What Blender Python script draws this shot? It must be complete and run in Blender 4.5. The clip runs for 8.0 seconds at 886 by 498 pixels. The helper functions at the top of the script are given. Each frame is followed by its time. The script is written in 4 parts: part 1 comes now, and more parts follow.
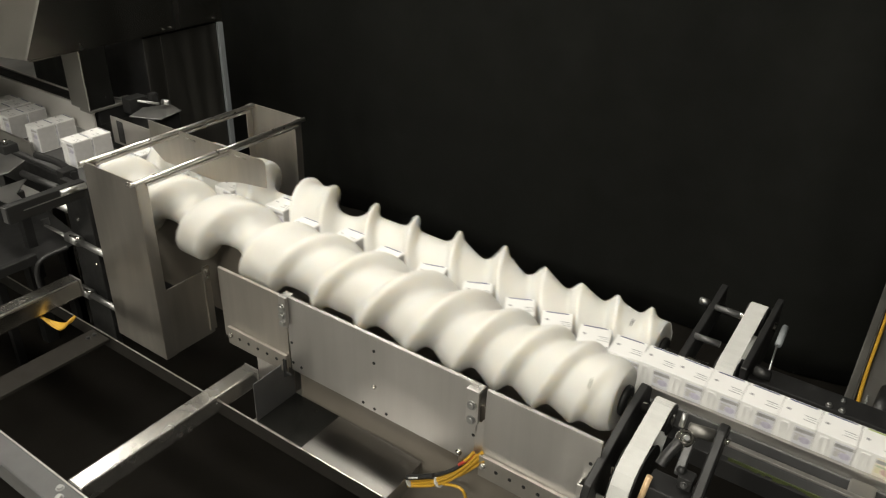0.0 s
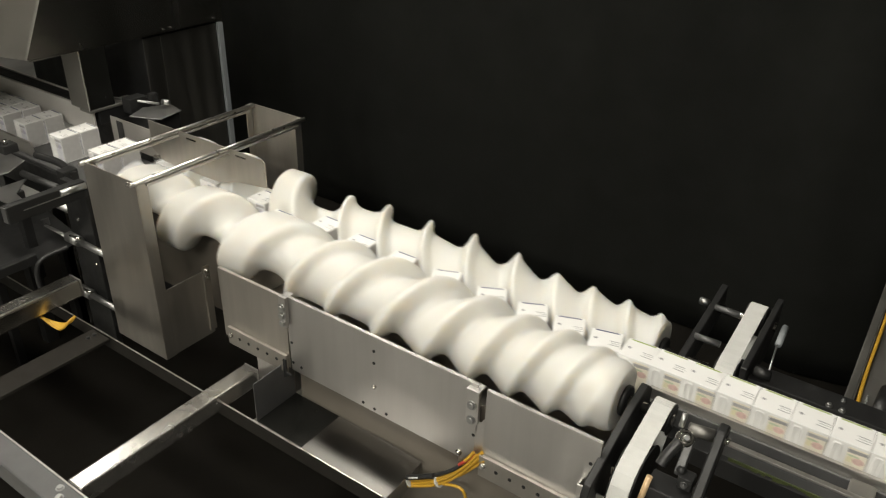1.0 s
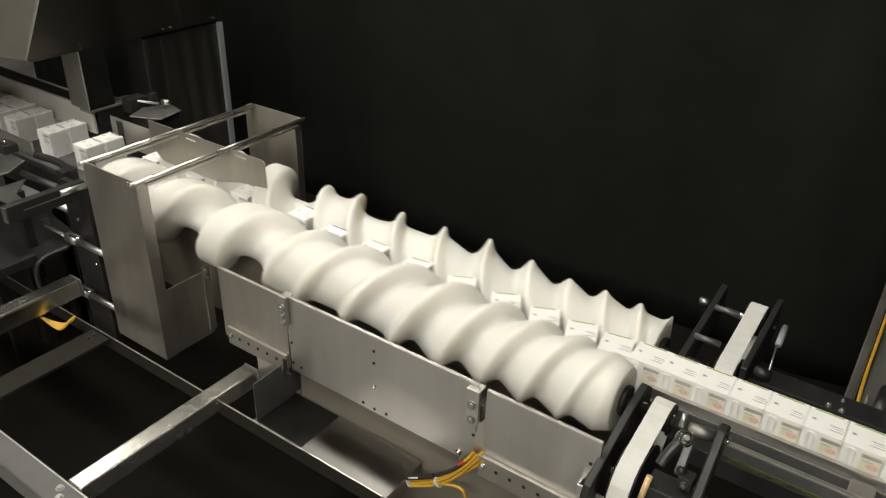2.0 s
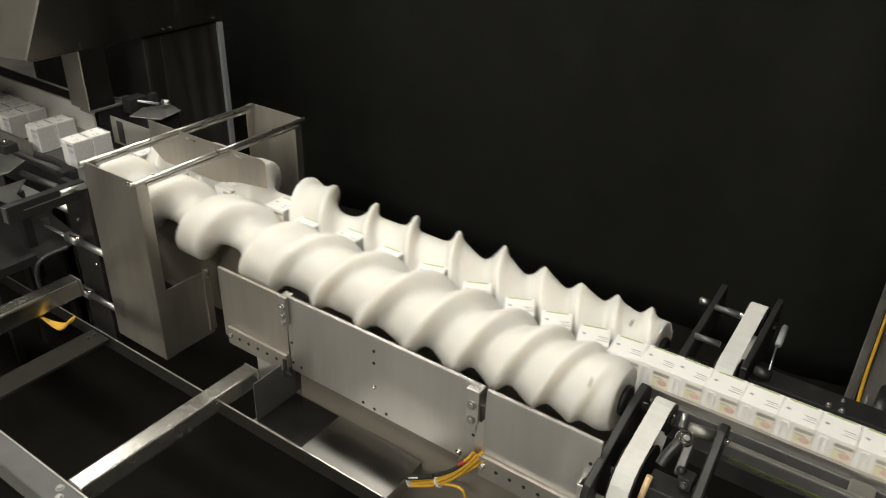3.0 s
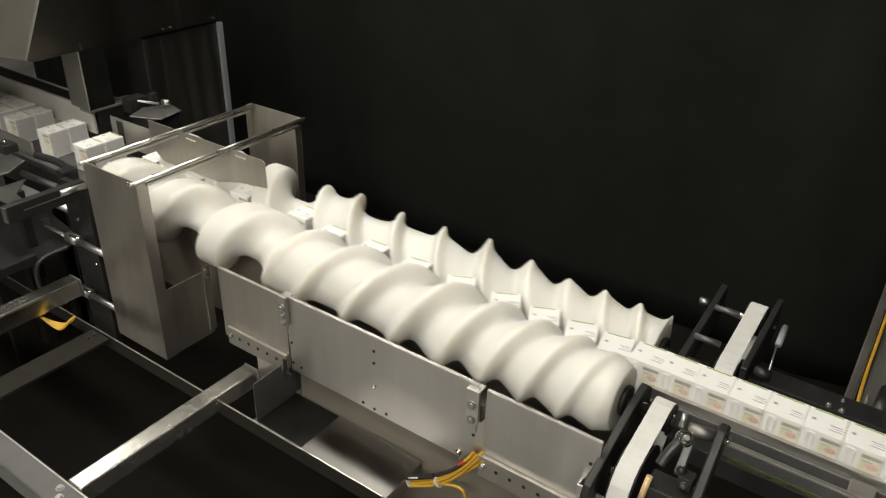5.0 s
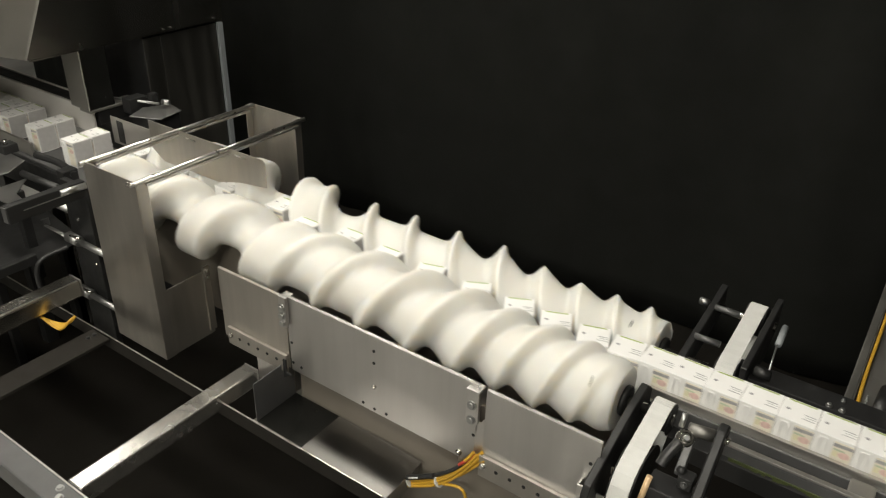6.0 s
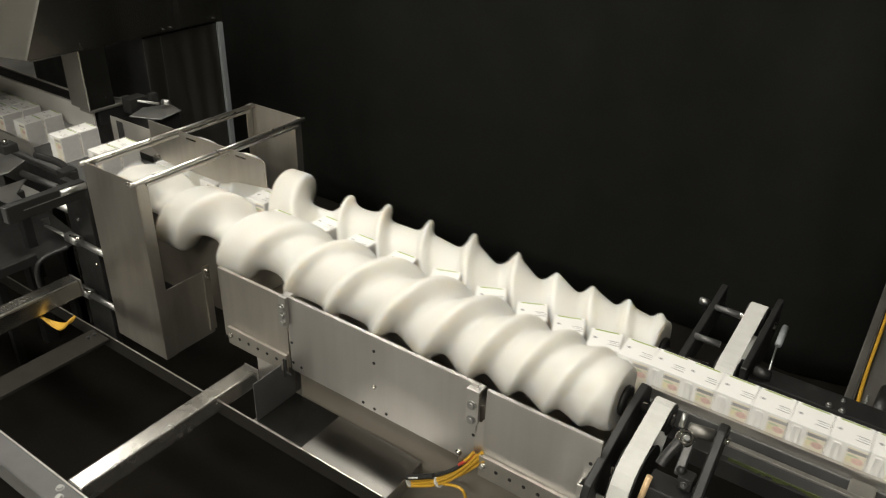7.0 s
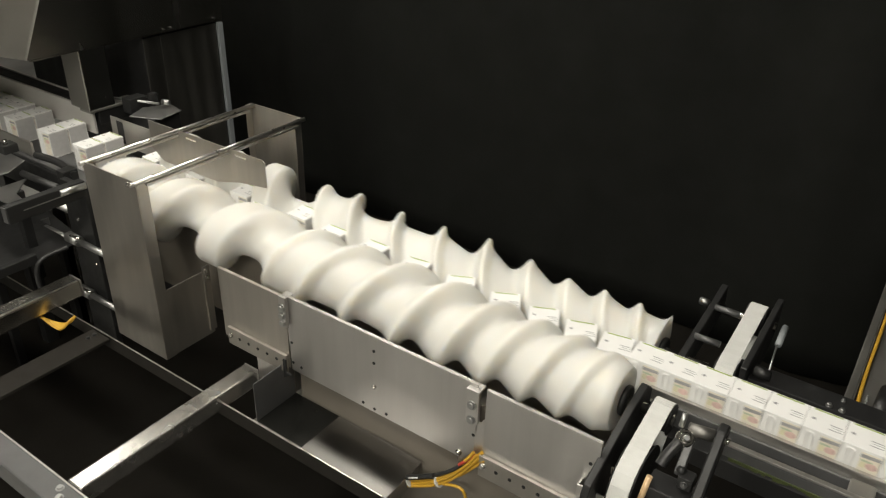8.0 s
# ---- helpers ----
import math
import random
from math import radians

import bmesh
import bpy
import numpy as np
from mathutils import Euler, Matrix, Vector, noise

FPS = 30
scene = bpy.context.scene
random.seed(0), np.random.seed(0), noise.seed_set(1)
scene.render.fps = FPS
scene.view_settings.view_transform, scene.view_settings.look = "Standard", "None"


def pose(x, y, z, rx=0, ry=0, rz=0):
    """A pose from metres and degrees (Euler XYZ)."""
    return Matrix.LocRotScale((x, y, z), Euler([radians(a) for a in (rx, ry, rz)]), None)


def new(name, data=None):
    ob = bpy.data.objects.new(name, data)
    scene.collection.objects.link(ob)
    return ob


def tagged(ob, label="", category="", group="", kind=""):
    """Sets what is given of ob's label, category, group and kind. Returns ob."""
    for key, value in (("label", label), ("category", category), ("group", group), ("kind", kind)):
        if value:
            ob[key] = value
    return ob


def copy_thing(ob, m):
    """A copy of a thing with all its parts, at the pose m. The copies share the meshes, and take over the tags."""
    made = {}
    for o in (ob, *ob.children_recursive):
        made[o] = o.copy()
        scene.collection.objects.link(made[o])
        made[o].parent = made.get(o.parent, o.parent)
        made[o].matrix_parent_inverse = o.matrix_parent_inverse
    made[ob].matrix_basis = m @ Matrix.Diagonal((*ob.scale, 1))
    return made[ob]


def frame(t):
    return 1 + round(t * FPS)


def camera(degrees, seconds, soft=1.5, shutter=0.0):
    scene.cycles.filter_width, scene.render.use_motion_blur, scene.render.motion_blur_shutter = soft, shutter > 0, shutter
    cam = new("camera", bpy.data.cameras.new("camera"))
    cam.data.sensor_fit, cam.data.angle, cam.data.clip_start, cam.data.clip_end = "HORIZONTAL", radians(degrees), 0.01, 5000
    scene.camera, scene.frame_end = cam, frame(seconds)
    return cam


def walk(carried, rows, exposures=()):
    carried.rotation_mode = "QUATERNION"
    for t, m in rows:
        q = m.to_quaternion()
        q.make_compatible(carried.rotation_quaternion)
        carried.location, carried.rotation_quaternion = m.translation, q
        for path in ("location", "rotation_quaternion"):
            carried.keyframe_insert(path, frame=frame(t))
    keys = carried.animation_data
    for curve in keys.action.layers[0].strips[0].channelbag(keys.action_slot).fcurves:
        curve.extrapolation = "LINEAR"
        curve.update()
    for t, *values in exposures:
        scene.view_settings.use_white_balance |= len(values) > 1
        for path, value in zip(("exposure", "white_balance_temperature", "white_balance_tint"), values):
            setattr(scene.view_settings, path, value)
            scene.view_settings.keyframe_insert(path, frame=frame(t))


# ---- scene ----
ZC = 2.045                      # height of the camera's eye
EYE = pose(0, 0, ZC, 60.484, -1.654, 34.907)
cam = camera(59.87, 8.0, soft=1.25, shutter=0.35)
walk(cam, [(0.0, EYE), (8.0, EYE)], exposures=[(0.0, 0.0), (8.0, 0.0)])

# ---------------------------------------------------------------- light
world = bpy.data.worlds.new("world")
scene.world = world
world.use_nodes = True
world.node_tree.nodes["Background"].inputs[0].default_value = (0.9, 0.95, 1.0, 1)
world.node_tree.nodes["Background"].inputs[1].default_value = 0.01


def ceiling_lamp(x, y, z, sx, sy, watts, turn=0):
    data = bpy.data.lights.new("ceiling_lamp", "AREA")
    data.shape, data.size, data.size_y, data.energy = "RECTANGLE", sx, sy, watts
    data.color = (1.0, 0.957, 0.838)
    ob = new("ceiling_lamp", data)
    ob.matrix_world = pose(x, y, z, 0, 0, turn)
    return ob


CEIL = 3.9
# middle of each fixture and its height, its length along x and its width along y, its watts
# first two placed by tube reflections; the rest are unseen, added for fill
LAMPS = [(-4.5, 2.08, 3.8, 1.2, 0.44, 10), (-4.5, 2.78, 3.8, 1.2, 0.18, 8), (-2.12, 2.72, 2.93, 0.5, 0.3, 11.5),
         (-2.6, -0.6, 3.8, 1.2, 0.4, 20), (-0.4, -0.6, 3.8, 1.2, 0.4, 29), (-2.3, 0.9, 3.8, 1.2, 0.4, 20), (-1.3, 1.0, 3.8, 1.2, 0.4, 19),
         (-1.9, -2.3, 3.8, 1.2, 0.4, 36), (0.5, -2.3, 3.8, 1.2, 0.4, 104)]
for lx, ly, lz, sx, sy, watts in LAMPS:
    ceiling_lamp(lx, ly, lz, sx, sy, watts)

# ---------------------------------------------------------------- materials


def material(name, base, rough=0.5, metal=0.0, grain=30, vary=0.15, bump=0.1, stretch=(1, 1, 1), fine=300, sss=0.0, coat=0.0, rvary=0.15, spec=0.5):
    m = bpy.data.materials.new(name)
    m.use_nodes = True
    nt = m.node_tree
    p = nt.nodes["Principled BSDF"]
    p.inputs["Metallic"].default_value = metal
    p.inputs["Coat Weight"].default_value = coat
    p.inputs["Specular IOR Level"].default_value = spec
    if sss:
        p.inputs["Subsurface Weight"].default_value = sss
        p.inputs["Subsurface Radius"].default_value = (0.055, 0.050, 0.042)
        p.inputs["Subsurface Scale"].default_value = 1.0
    co = nt.nodes.new("ShaderNodeTexCoord")
    mp = nt.nodes.new("ShaderNodeMapping")
    mp.inputs["Scale"].default_value = stretch
    nt.links.new(co.outputs["Object"], mp.inputs["Vector"])
    n1 = nt.nodes.new("ShaderNodeTexNoise")
    n1.inputs["Scale"].default_value, n1.inputs["Detail"].default_value = grain, 6
    n2 = nt.nodes.new("ShaderNodeTexNoise")
    n2.inputs["Scale"].default_value, n2.inputs["Detail"].default_value = fine, 3
    for n in (n1, n2):
        nt.links.new(mp.outputs["Vector"], n.inputs["Vector"])
    n3 = nt.nodes.new("ShaderNodeTexNoise")
    n3.inputs["Scale"].default_value = 3.5
    nt.links.new(co.outputs["Object"], n3.inputs["Vector"])
    info = nt.nodes.new("ShaderNodeObjectInfo")
    add = nt.nodes.new("ShaderNodeMath")
    add.operation = "ADD"
    nt.links.new(n1.outputs["Fac"], add.inputs[0])
    nt.links.new(n3.outputs["Fac"], add.inputs[1])
    add2 = nt.nodes.new("ShaderNodeMath")
    add2.operation = "MULTIPLY_ADD"
    add2.inputs[1].default_value = 0.25
    nt.links.new(info.outputs["Random"], add2.inputs[0])
    nt.links.new(add.outputs[0], add2.inputs[2])
    ramp = nt.nodes.new("ShaderNodeMapRange")
    ramp.inputs["From Min"].default_value, ramp.inputs["From Max"].default_value = 0.65, 1.55
    ramp.inputs["To Min"].default_value, ramp.inputs["To Max"].default_value = 1 - vary, 1 + vary
    nt.links.new(add2.outputs[0], ramp.inputs["Value"])
    mix = nt.nodes.new("ShaderNodeVectorMath")
    mix.operation = "SCALE"
    mix.inputs[0].default_value = base
    nt.links.new(ramp.outputs[0], mix.inputs["Scale"])
    nt.links.new(mix.outputs[0], p.inputs["Base Color"])
    rr = nt.nodes.new("ShaderNodeMapRange")
    rr.inputs["From Min"].default_value, rr.inputs["From Max"].default_value = 0.3, 0.7
    rr.inputs["To Min"].default_value, rr.inputs["To Max"].default_value = max(0.03, rough * (1 - rvary)), min(1, rough * (1 + rvary))
    nt.links.new(n1.outputs["Fac"], rr.inputs["Value"])
    nt.links.new(rr.outputs[0], p.inputs["Roughness"])
    if bump:
        b = nt.nodes.new("ShaderNodeBump")
        b.inputs["Strength"].default_value, b.inputs["Distance"].default_value = bump, 0.001
        nt.links.new(n2.outputs["Fac"], b.inputs["Height"])
        nt.links.new(b.outputs[0], p.inputs["Normal"])
    return m


STEEL = material("brushed_steel", (0.585, 0.57, 0.55), 0.42, 1.0, grain=26, vary=0.17, bump=0.07, stretch=(1, 1, 0.08), fine=260, rvary=0.35)
STEEL_X = material("brushed_steel_lengthwise", (0.56, 0.54, 0.51), 0.46, 1.0, grain=14, vary=0.14, bump=0.06, stretch=(0.1, 1, 1), fine=260)
MILL = material("mill_finish_steel", (0.55, 0.54, 0.51), 0.24, 1.0, grain=9, vary=0.12, bump=0.05, rvary=0.3)
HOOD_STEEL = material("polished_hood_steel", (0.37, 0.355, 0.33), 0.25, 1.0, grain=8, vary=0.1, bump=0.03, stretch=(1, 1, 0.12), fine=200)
# paler copy of the hood steel, for its lit side
HOOD_LIT = material("hood_steel_lit_side", (0.50, 0.485, 0.45), 0.5, 1.0, grain=8, vary=0.12, bump=0.03, stretch=(1, 1, 0.12), fine=200)
DULL_STEEL = material("dull_sheet_steel", (0.30, 0.29, 0.27), 0.58, 1.0, grain=8, vary=0.15, bump=0.06, fine=200)
TUBE = material("polished_tube_steel", (0.56, 0.545, 0.52), 0.25, 0.9, grain=12, vary=0.1, bump=0.02, rvary=0.4)
ROD = material("satin_rod", (0.66, 0.64, 0.60), 0.30, 1.0, grain=30, vary=0.08, bump=0.02)
GREY_PAINT = material("pale_grey_paint", (0.20, 0.215, 0.225), 0.45, 0.0, grain=8, vary=0.12, bump=0.05)
CHROME = material("polished_rod", (0.68, 0.66, 0.62), 0.16, 1.0, grain=40, vary=0.06, bump=0.02)
ALU = material("dull_aluminium", (0.42, 0.42, 0.41), 0.42, 1.0, grain=25, vary=0.15, bump=0.1)
DARK_STEEL = material("dark_grey_steel", (0.13, 0.13, 0.13), 0.45, 0.6, grain=22, vary=0.2, bump=0.1)
BLACK = material("black_plastic", (0.018, 0.018, 0.018), 0.42, 0.0, grain=30, vary=0.25, bump=0.1)
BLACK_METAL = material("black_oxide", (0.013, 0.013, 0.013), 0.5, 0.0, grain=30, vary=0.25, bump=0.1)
SCREW = material("white_polymer", (0.67, 0.662, 0.627), 0.42, 0.0, grain=18, vary=0.03, bump=0.05, fine=220, sss=1.0)
PAPER = material("white_carton_board", (0.80, 0.795, 0.78), 0.45, 0.0, grain=40, vary=0.04, bump=0.06)
PAPER_SIDE = material("pale_grey_print_and_end_shade", (0.52, 0.51, 0.50), 0.5, 0.0, grain=60, vary=0.12, bump=0.06)
BELT = material("white_belt_rubber", (0.55, 0.55, 0.53), 0.6, 0.0, grain=50, vary=0.07, bump=0.2)
CURTAIN = material("black_curtain_cloth", (0.0168, 0.0178, 0.015), 0.9, 0.0, grain=6, vary=0.25, bump=0.3, fine=420, spec=0.4)
FLOOR = material("grey_concrete", (0.32, 0.315, 0.30), 0.55, 0.0, grain=5, vary=0.35, bump=0.2, fine=90)
WALL = material("grey_paint", (0.22, 0.22, 0.21), 0.7, 0.0, grain=4, vary=0.1, bump=0.1)
CEILING = material("ceiling_paint", (0.26, 0.26, 0.255), 0.8, 0.0, grain=4, vary=0.1, bump=0.1)
GUARD = material("brushed_guard_steel", (0.47, 0.445, 0.405), 0.48, 1.0, grain=40, vary=0.16, bump=0.06, stretch=(1, 1, 0.12), fine=340, rvary=0.10)
PAN = material("dull_coated_sheet", (0.175, 0.155, 0.128), 0.55, 0.0, grain=9, vary=0.2, bump=0.06, fine=180)
RAIL = material("satin_rail", (0.62, 0.60, 0.57), 0.38, 0.3, grain=10, vary=0.2, bump=0.06, stretch=(0.15, 1, 1), fine=220)
CABINET = material("dark_brushed_steel", (0.26, 0.25, 0.23), 0.40, 1.0, grain=12, vary=0.25, bump=0.05, stretch=(1, 1, 0.15), fine=240, rvary=0.2)
TRAY = material("wiped_mirror_steel", (0.40, 0.395, 0.385), 0.19, 1.0, grain=7, vary=0.12, bump=0.03, stretch=(1, 0.4, 1), fine=160, rvary=0.25)
RED = material("red_jacket", (0.42, 0.05, 0.03), 0.45, 0.0, grain=60, vary=0.1, bump=0.05)
CABLE = material("yellow_cable_jacket", (0.52, 0.30, 0.03), 0.45, 0.0, grain=60, vary=0.1, bump=0.05)
# near black that stands for shade on the floor
FLOOR_SHADE = material("floor_shade_black", (0.010, 0.0088, 0.0072), 0.8, 0.0, grain=10, vary=0.3, bump=0.3, fine=120, spec=0.08)
# frame steel with its shade put into the colour
SHADED_STEEL = material("shaded_frame_steel", (0.015, 0.0132, 0.0108), 0.75, 0.0, grain=12, vary=0.3, bump=0.1, spec=0.25)
HOLE = material("hole_shadow_black", (0.012, 0.012, 0.012), 0.7, 0.0, grain=30, vary=0.1, bump=0)
INK = material("grey_ink", (0.27, 0.27, 0.28), 0.5, 0.0, grain=80, vary=0.25, bump=0)
BLUE = material("navy_ink", (0.035, 0.045, 0.13), 0.45, 0.0, grain=60, vary=0.1, bump=0)
GREEN = material("olive_green_ink", (0.27, 0.36, 0.05), 0.45, 0.0, grain=60, vary=0.1, bump=0)
BAND_GREY = material("mid_grey_ink", (0.38, 0.375, 0.37), 0.5, 0.0, grain=220, vary=0.5, bump=0)
STRAW = material("straw_print", (0.70, 0.66, 0.46), 0.5, 0.0, grain=90, vary=0.2, bump=0)
FRUIT = material("fruit_red_ink", (0.68, 0.49, 0.44), 0.5, 0.0, grain=120, vary=0.3, bump=0)
LILAC = material("lilac_ink", (0.50, 0.48, 0.58), 0.5, 0.0, grain=120, vary=0.3, bump=0)
CREAM = material("cream_print", (0.76, 0.71, 0.60), 0.5, 0.0, grain=90, vary=0.15, bump=0)
PALE_BLUE = material("pale_blue_print", (0.66, 0.66, 0.70), 0.5, 0.0, grain=90, vary=0.15, bump=0)
PRINT_GREY = material("light_grey_ink", (0.36, 0.36, 0.36), 0.5, 0.0, grain=80, vary=0.25, bump=0)
PALE_GREEN = material("pale_green_ink", (0.50, 0.56, 0.40), 0.5, 0.0, grain=90, vary=0.2, bump=0)
BRASS = material("tan_plastic", (0.60, 0.42, 0.24), 0.4, 0.0, grain=40, vary=0.1, bump=0.05)
# near-black gloss for the tray's dark reflection and the post's shaded side
DARK_GLOSS = material("dark_reflection_and_shade", (0.010, 0.010, 0.009), 0.24, 0.0, grain=12, vary=0.3, bump=0.05, spec=0.22)
GREEN_FRINGE = material("green_reflection_tone", (0.05, 0.062, 0.018), 0.6, 0.0, grain=30, vary=0.3, bump=0.3)
LAMP = bpy.data.materials.new("lamp_diffuser")
LAMP.use_nodes = True
LAMP.node_tree.nodes["Principled BSDF"].inputs["Emission Color"].default_value = (1, 0.95, 0.86, 1)
LAMP.node_tree.nodes["Principled BSDF"].inputs["Emission Strength"].default_value = 6.0

# ---------------------------------------------------------------- shape helpers


def W(z):
    """Height above the floor of a height told from the eye."""
    return z + ZC


def mesh_ob(name, bm, mat, smooth=False):
    me = bpy.data.meshes.new(name)
    bm.normal_update()
    bm.to_mesh(me)
    bm.free()
    for m in (mat if isinstance(mat, (list, tuple)) else [mat]):
        me.materials.append(m)
    if smooth:
        for f in me.polygons:
            f.use_smooth = True
    return new(name, me)


def part(name, bm, mat, parent, label="", smooth=False):
    ob = mesh_ob(name, bm, mat, smooth)
    ob.parent = parent
    if label:
        ob["label"] = label
    return ob


def thing(name, x, y, z, label, category, group="", kind=""):
    ob = new(name)
    ob.matrix_world = pose(x, y, z)
    ob.empty_display_size = 0.05
    return tagged(ob, label, category, group, kind)


def add_box(bm, x0, x1, y0, y1, z0, z1, bevel=0.0015, m=None):
    """A bevelled box added to bm."""
    t = bmesh.new()
    bmesh.ops.create_cube(t, size=1)
    bmesh.ops.scale(t, vec=(x1 - x0, y1 - y0, z1 - z0), verts=t.verts)
    bmesh.ops.translate(t, vec=((x0 + x1) / 2, (y0 + y1) / 2, (z0 + z1) / 2), verts=t.verts)
    if bevel:
        bmesh.ops.bevel(t, geom=t.edges[:], offset=min(bevel, 0.45 * min(x1 - x0, y1 - y0, z1 - z0)), segments=2, affect="EDGES", profile=0.6)
    if m is not None:
        bmesh.ops.transform(t, matrix=m, verts=t.verts)
    join(bm, t)
    return bm


def join(bm, t):
    me = bpy.data.meshes.new("tmp")
    t.to_mesh(me)
    t.free()
    bm.from_mesh(me)
    bpy.data.meshes.remove(me)


def box(x0, x1, y0, y1, z0, z1, bevel=0.0015, m=None):
    return add_box(bmesh.new(), x0, x1, y0, y1, z0, z1, bevel, m)


def add_rod(bm, a, b, r, seg=20, bevel=0.0, r2=None):
    """A round bar from a to b added to bm."""
    a, b = Vector(a), Vector(b)
    t = bmesh.new()
    bmesh.ops.create_cone(t, cap_ends=True, segments=seg, radius1=r, radius2=r if r2 is None else r2, depth=(b - a).length)
    if bevel:
        caps = [e for e in t.edges if abs(e.verts[0].co.z - e.verts[1].co.z) < 1e-6]
        bmesh.ops.bevel(t, geom=caps, offset=bevel, segments=2, affect="EDGES")
    q = (b - a).to_track_quat("Z", "Y").to_matrix().to_4x4()
    bmesh.ops.transform(t, matrix=Matrix.Translation((a + b) / 2) @ q, verts=t.verts)
    for f in t.faces:
        f.smooth = len(f.verts) == 4
    join(bm, t)
    return bm


def rod(a, b, r, seg=20, bevel=0.0, r2=None):
    return add_rod(bmesh.new(), a, b, r, seg, bevel, r2)


def tube_path(pts, r, seg=8):
    """A round cable along points, smoothed by splitting."""
    P = [Vector(p) for p in pts]
    for _ in range(3):
        Q = [P[0]]
        for a, b in zip(P, P[1:]):
            Q += [a.lerp(b, 0.25), a.lerp(b, 0.75)]
        P = Q + [P[-1]]
    bm = bmesh.new()
    rings = []
    for i, p in enumerate(P):
        d = (P[min(i + 1, len(P) - 1)] - P[max(i - 1, 0)]).normalized()
        u = d.orthogonal().normalized() if i == 0 else (u - d * u.dot(d)).normalized()
        v = d.cross(u)
        rings.append([bm.verts.new(p + r * (math.cos(k * math.tau / seg) * u + math.sin(k * math.tau / seg) * v)) for k in range(seg)])
    for a, b in zip(rings, rings[1:]):
        for k in range(seg):
            bm.faces.new((a[k], a[(k + 1) % seg], b[(k + 1) % seg], b[k])).smooth = True
    bm.faces.new(rings[0][::-1])
    bm.faces.new(rings[-1])
    return bm


def prism(outline, axis, a, b, bevel=0.001):
    """An outline of (u, v) pairs pushed along x, y or z from a to b."""
    put = {"x": lambda u, v, w: (w, u, v), "y": lambda u, v, w: (u, w, v), "z": lambda u, v, w: (u, v, w)}[axis]
    bm = bmesh.new()
    lo = [bm.verts.new(put(u, v, a)) for u, v in outline]
    hi = [bm.verts.new(put(u, v, b)) for u, v in outline]
    n = len(outline)
    bm.faces.new(lo[::-1])
    bm.faces.new(hi)
    for i in range(n):
        bm.faces.new((lo[i], lo[(i + 1) % n], hi[(i + 1) % n], hi[i]))
    bmesh.ops.recalc_face_normals(bm, faces=bm.faces)
    if bevel:
        bmesh.ops.bevel(bm, geom=bm.edges[:], offset=bevel, segments=1, affect="EDGES")
    return bm


def bolt(parent, x, y, z, r=0.007, name="bolt", facing="-y", mat=None):
    """A hexagon head bolt on its washer."""
    d = {"-y": Vector((0, -1, 0)), "+x": Vector((1, 0, 0)), "z": Vector((0, 0, 1)), "-x": Vector((-1, 0, 0))}[facing]
    c = Vector((x, y, z))
    bm = rod(c - d * 0.001, c + d * 0.0015, r * 1.35, 16)
    add_rod(bm, c + d * 0.0015, c + d * 0.0065, r, 6, 0.0008)
    return part(name, bm, mat or CHROME, parent)


def hole(parent, x, y, z, r=0.004):
    return part("bolt_hole", rod((x, y, z), (x, y - 0.0012, z), r, 14), HOLE, parent)


# ---------------------------------------------------------------- room
tagged(mesh_ob("floor", box(-8, 6, -4, 3.7, -0.1, 0, 0), FLOOR), "grey stained concrete workshop floor", "floor", kind="structure")
tagged(mesh_ob("ceiling", box(-8, 6, -4, 3.7, CEIL, CEIL + 0.1, 0), CEILING), "grey painted workshop ceiling", "ceiling", kind="structure")
tagged(mesh_ob("wall_north", box(-8, 6, 3.7, 3.8, -0.1, CEIL + 0.1, 0), WALL), "grey painted workshop wall", "wall", kind="structure")
tagged(mesh_ob("wall_south", box(-8, 6, -4.1, -4, -0.1, CEIL + 0.1, 0), WALL), "grey painted workshop wall", "wall", kind="structure")
tagged(mesh_ob("wall_west", box(-8.1, -8, -4.1, 3.8, -0.1, CEIL + 0.1, 0), WALL), "grey painted workshop wall", "wall", kind="structure")
tagged(mesh_ob("wall_east", box(6, 6.1, -4.1, 3.8, -0.1, CEIL + 0.1, 0), WALL), "grey painted workshop wall", "wall", kind="structure")
for lx, ly, lz, sx, sy, watts in LAMPS:
    f = thing("ceiling_light", lx, ly, lz + 0.10, "unseen white fluorescent ceiling light in a steel housing", "ceiling light", "ceiling lights")
    hx, hy = sx / 2, sy / 2
    part("housing", box(-hx - 0.04, hx + 0.04, -hy - 0.04, hy + 0.04, -0.08, 0.0, 0.004), ALU, f)
    part("diffuser", box(-hx, hx, -hy, hy, -0.09, -0.081, 0.002), LAMP, f, "glowing white diffuser")
    if lz < 3.7:
        for x in (-hx + 0.05, hx - 0.05):
            part("hanger", rod((x, 0, 0), (x, 0, CEIL - lz - 0.1), 0.004, 8), ALU, f)


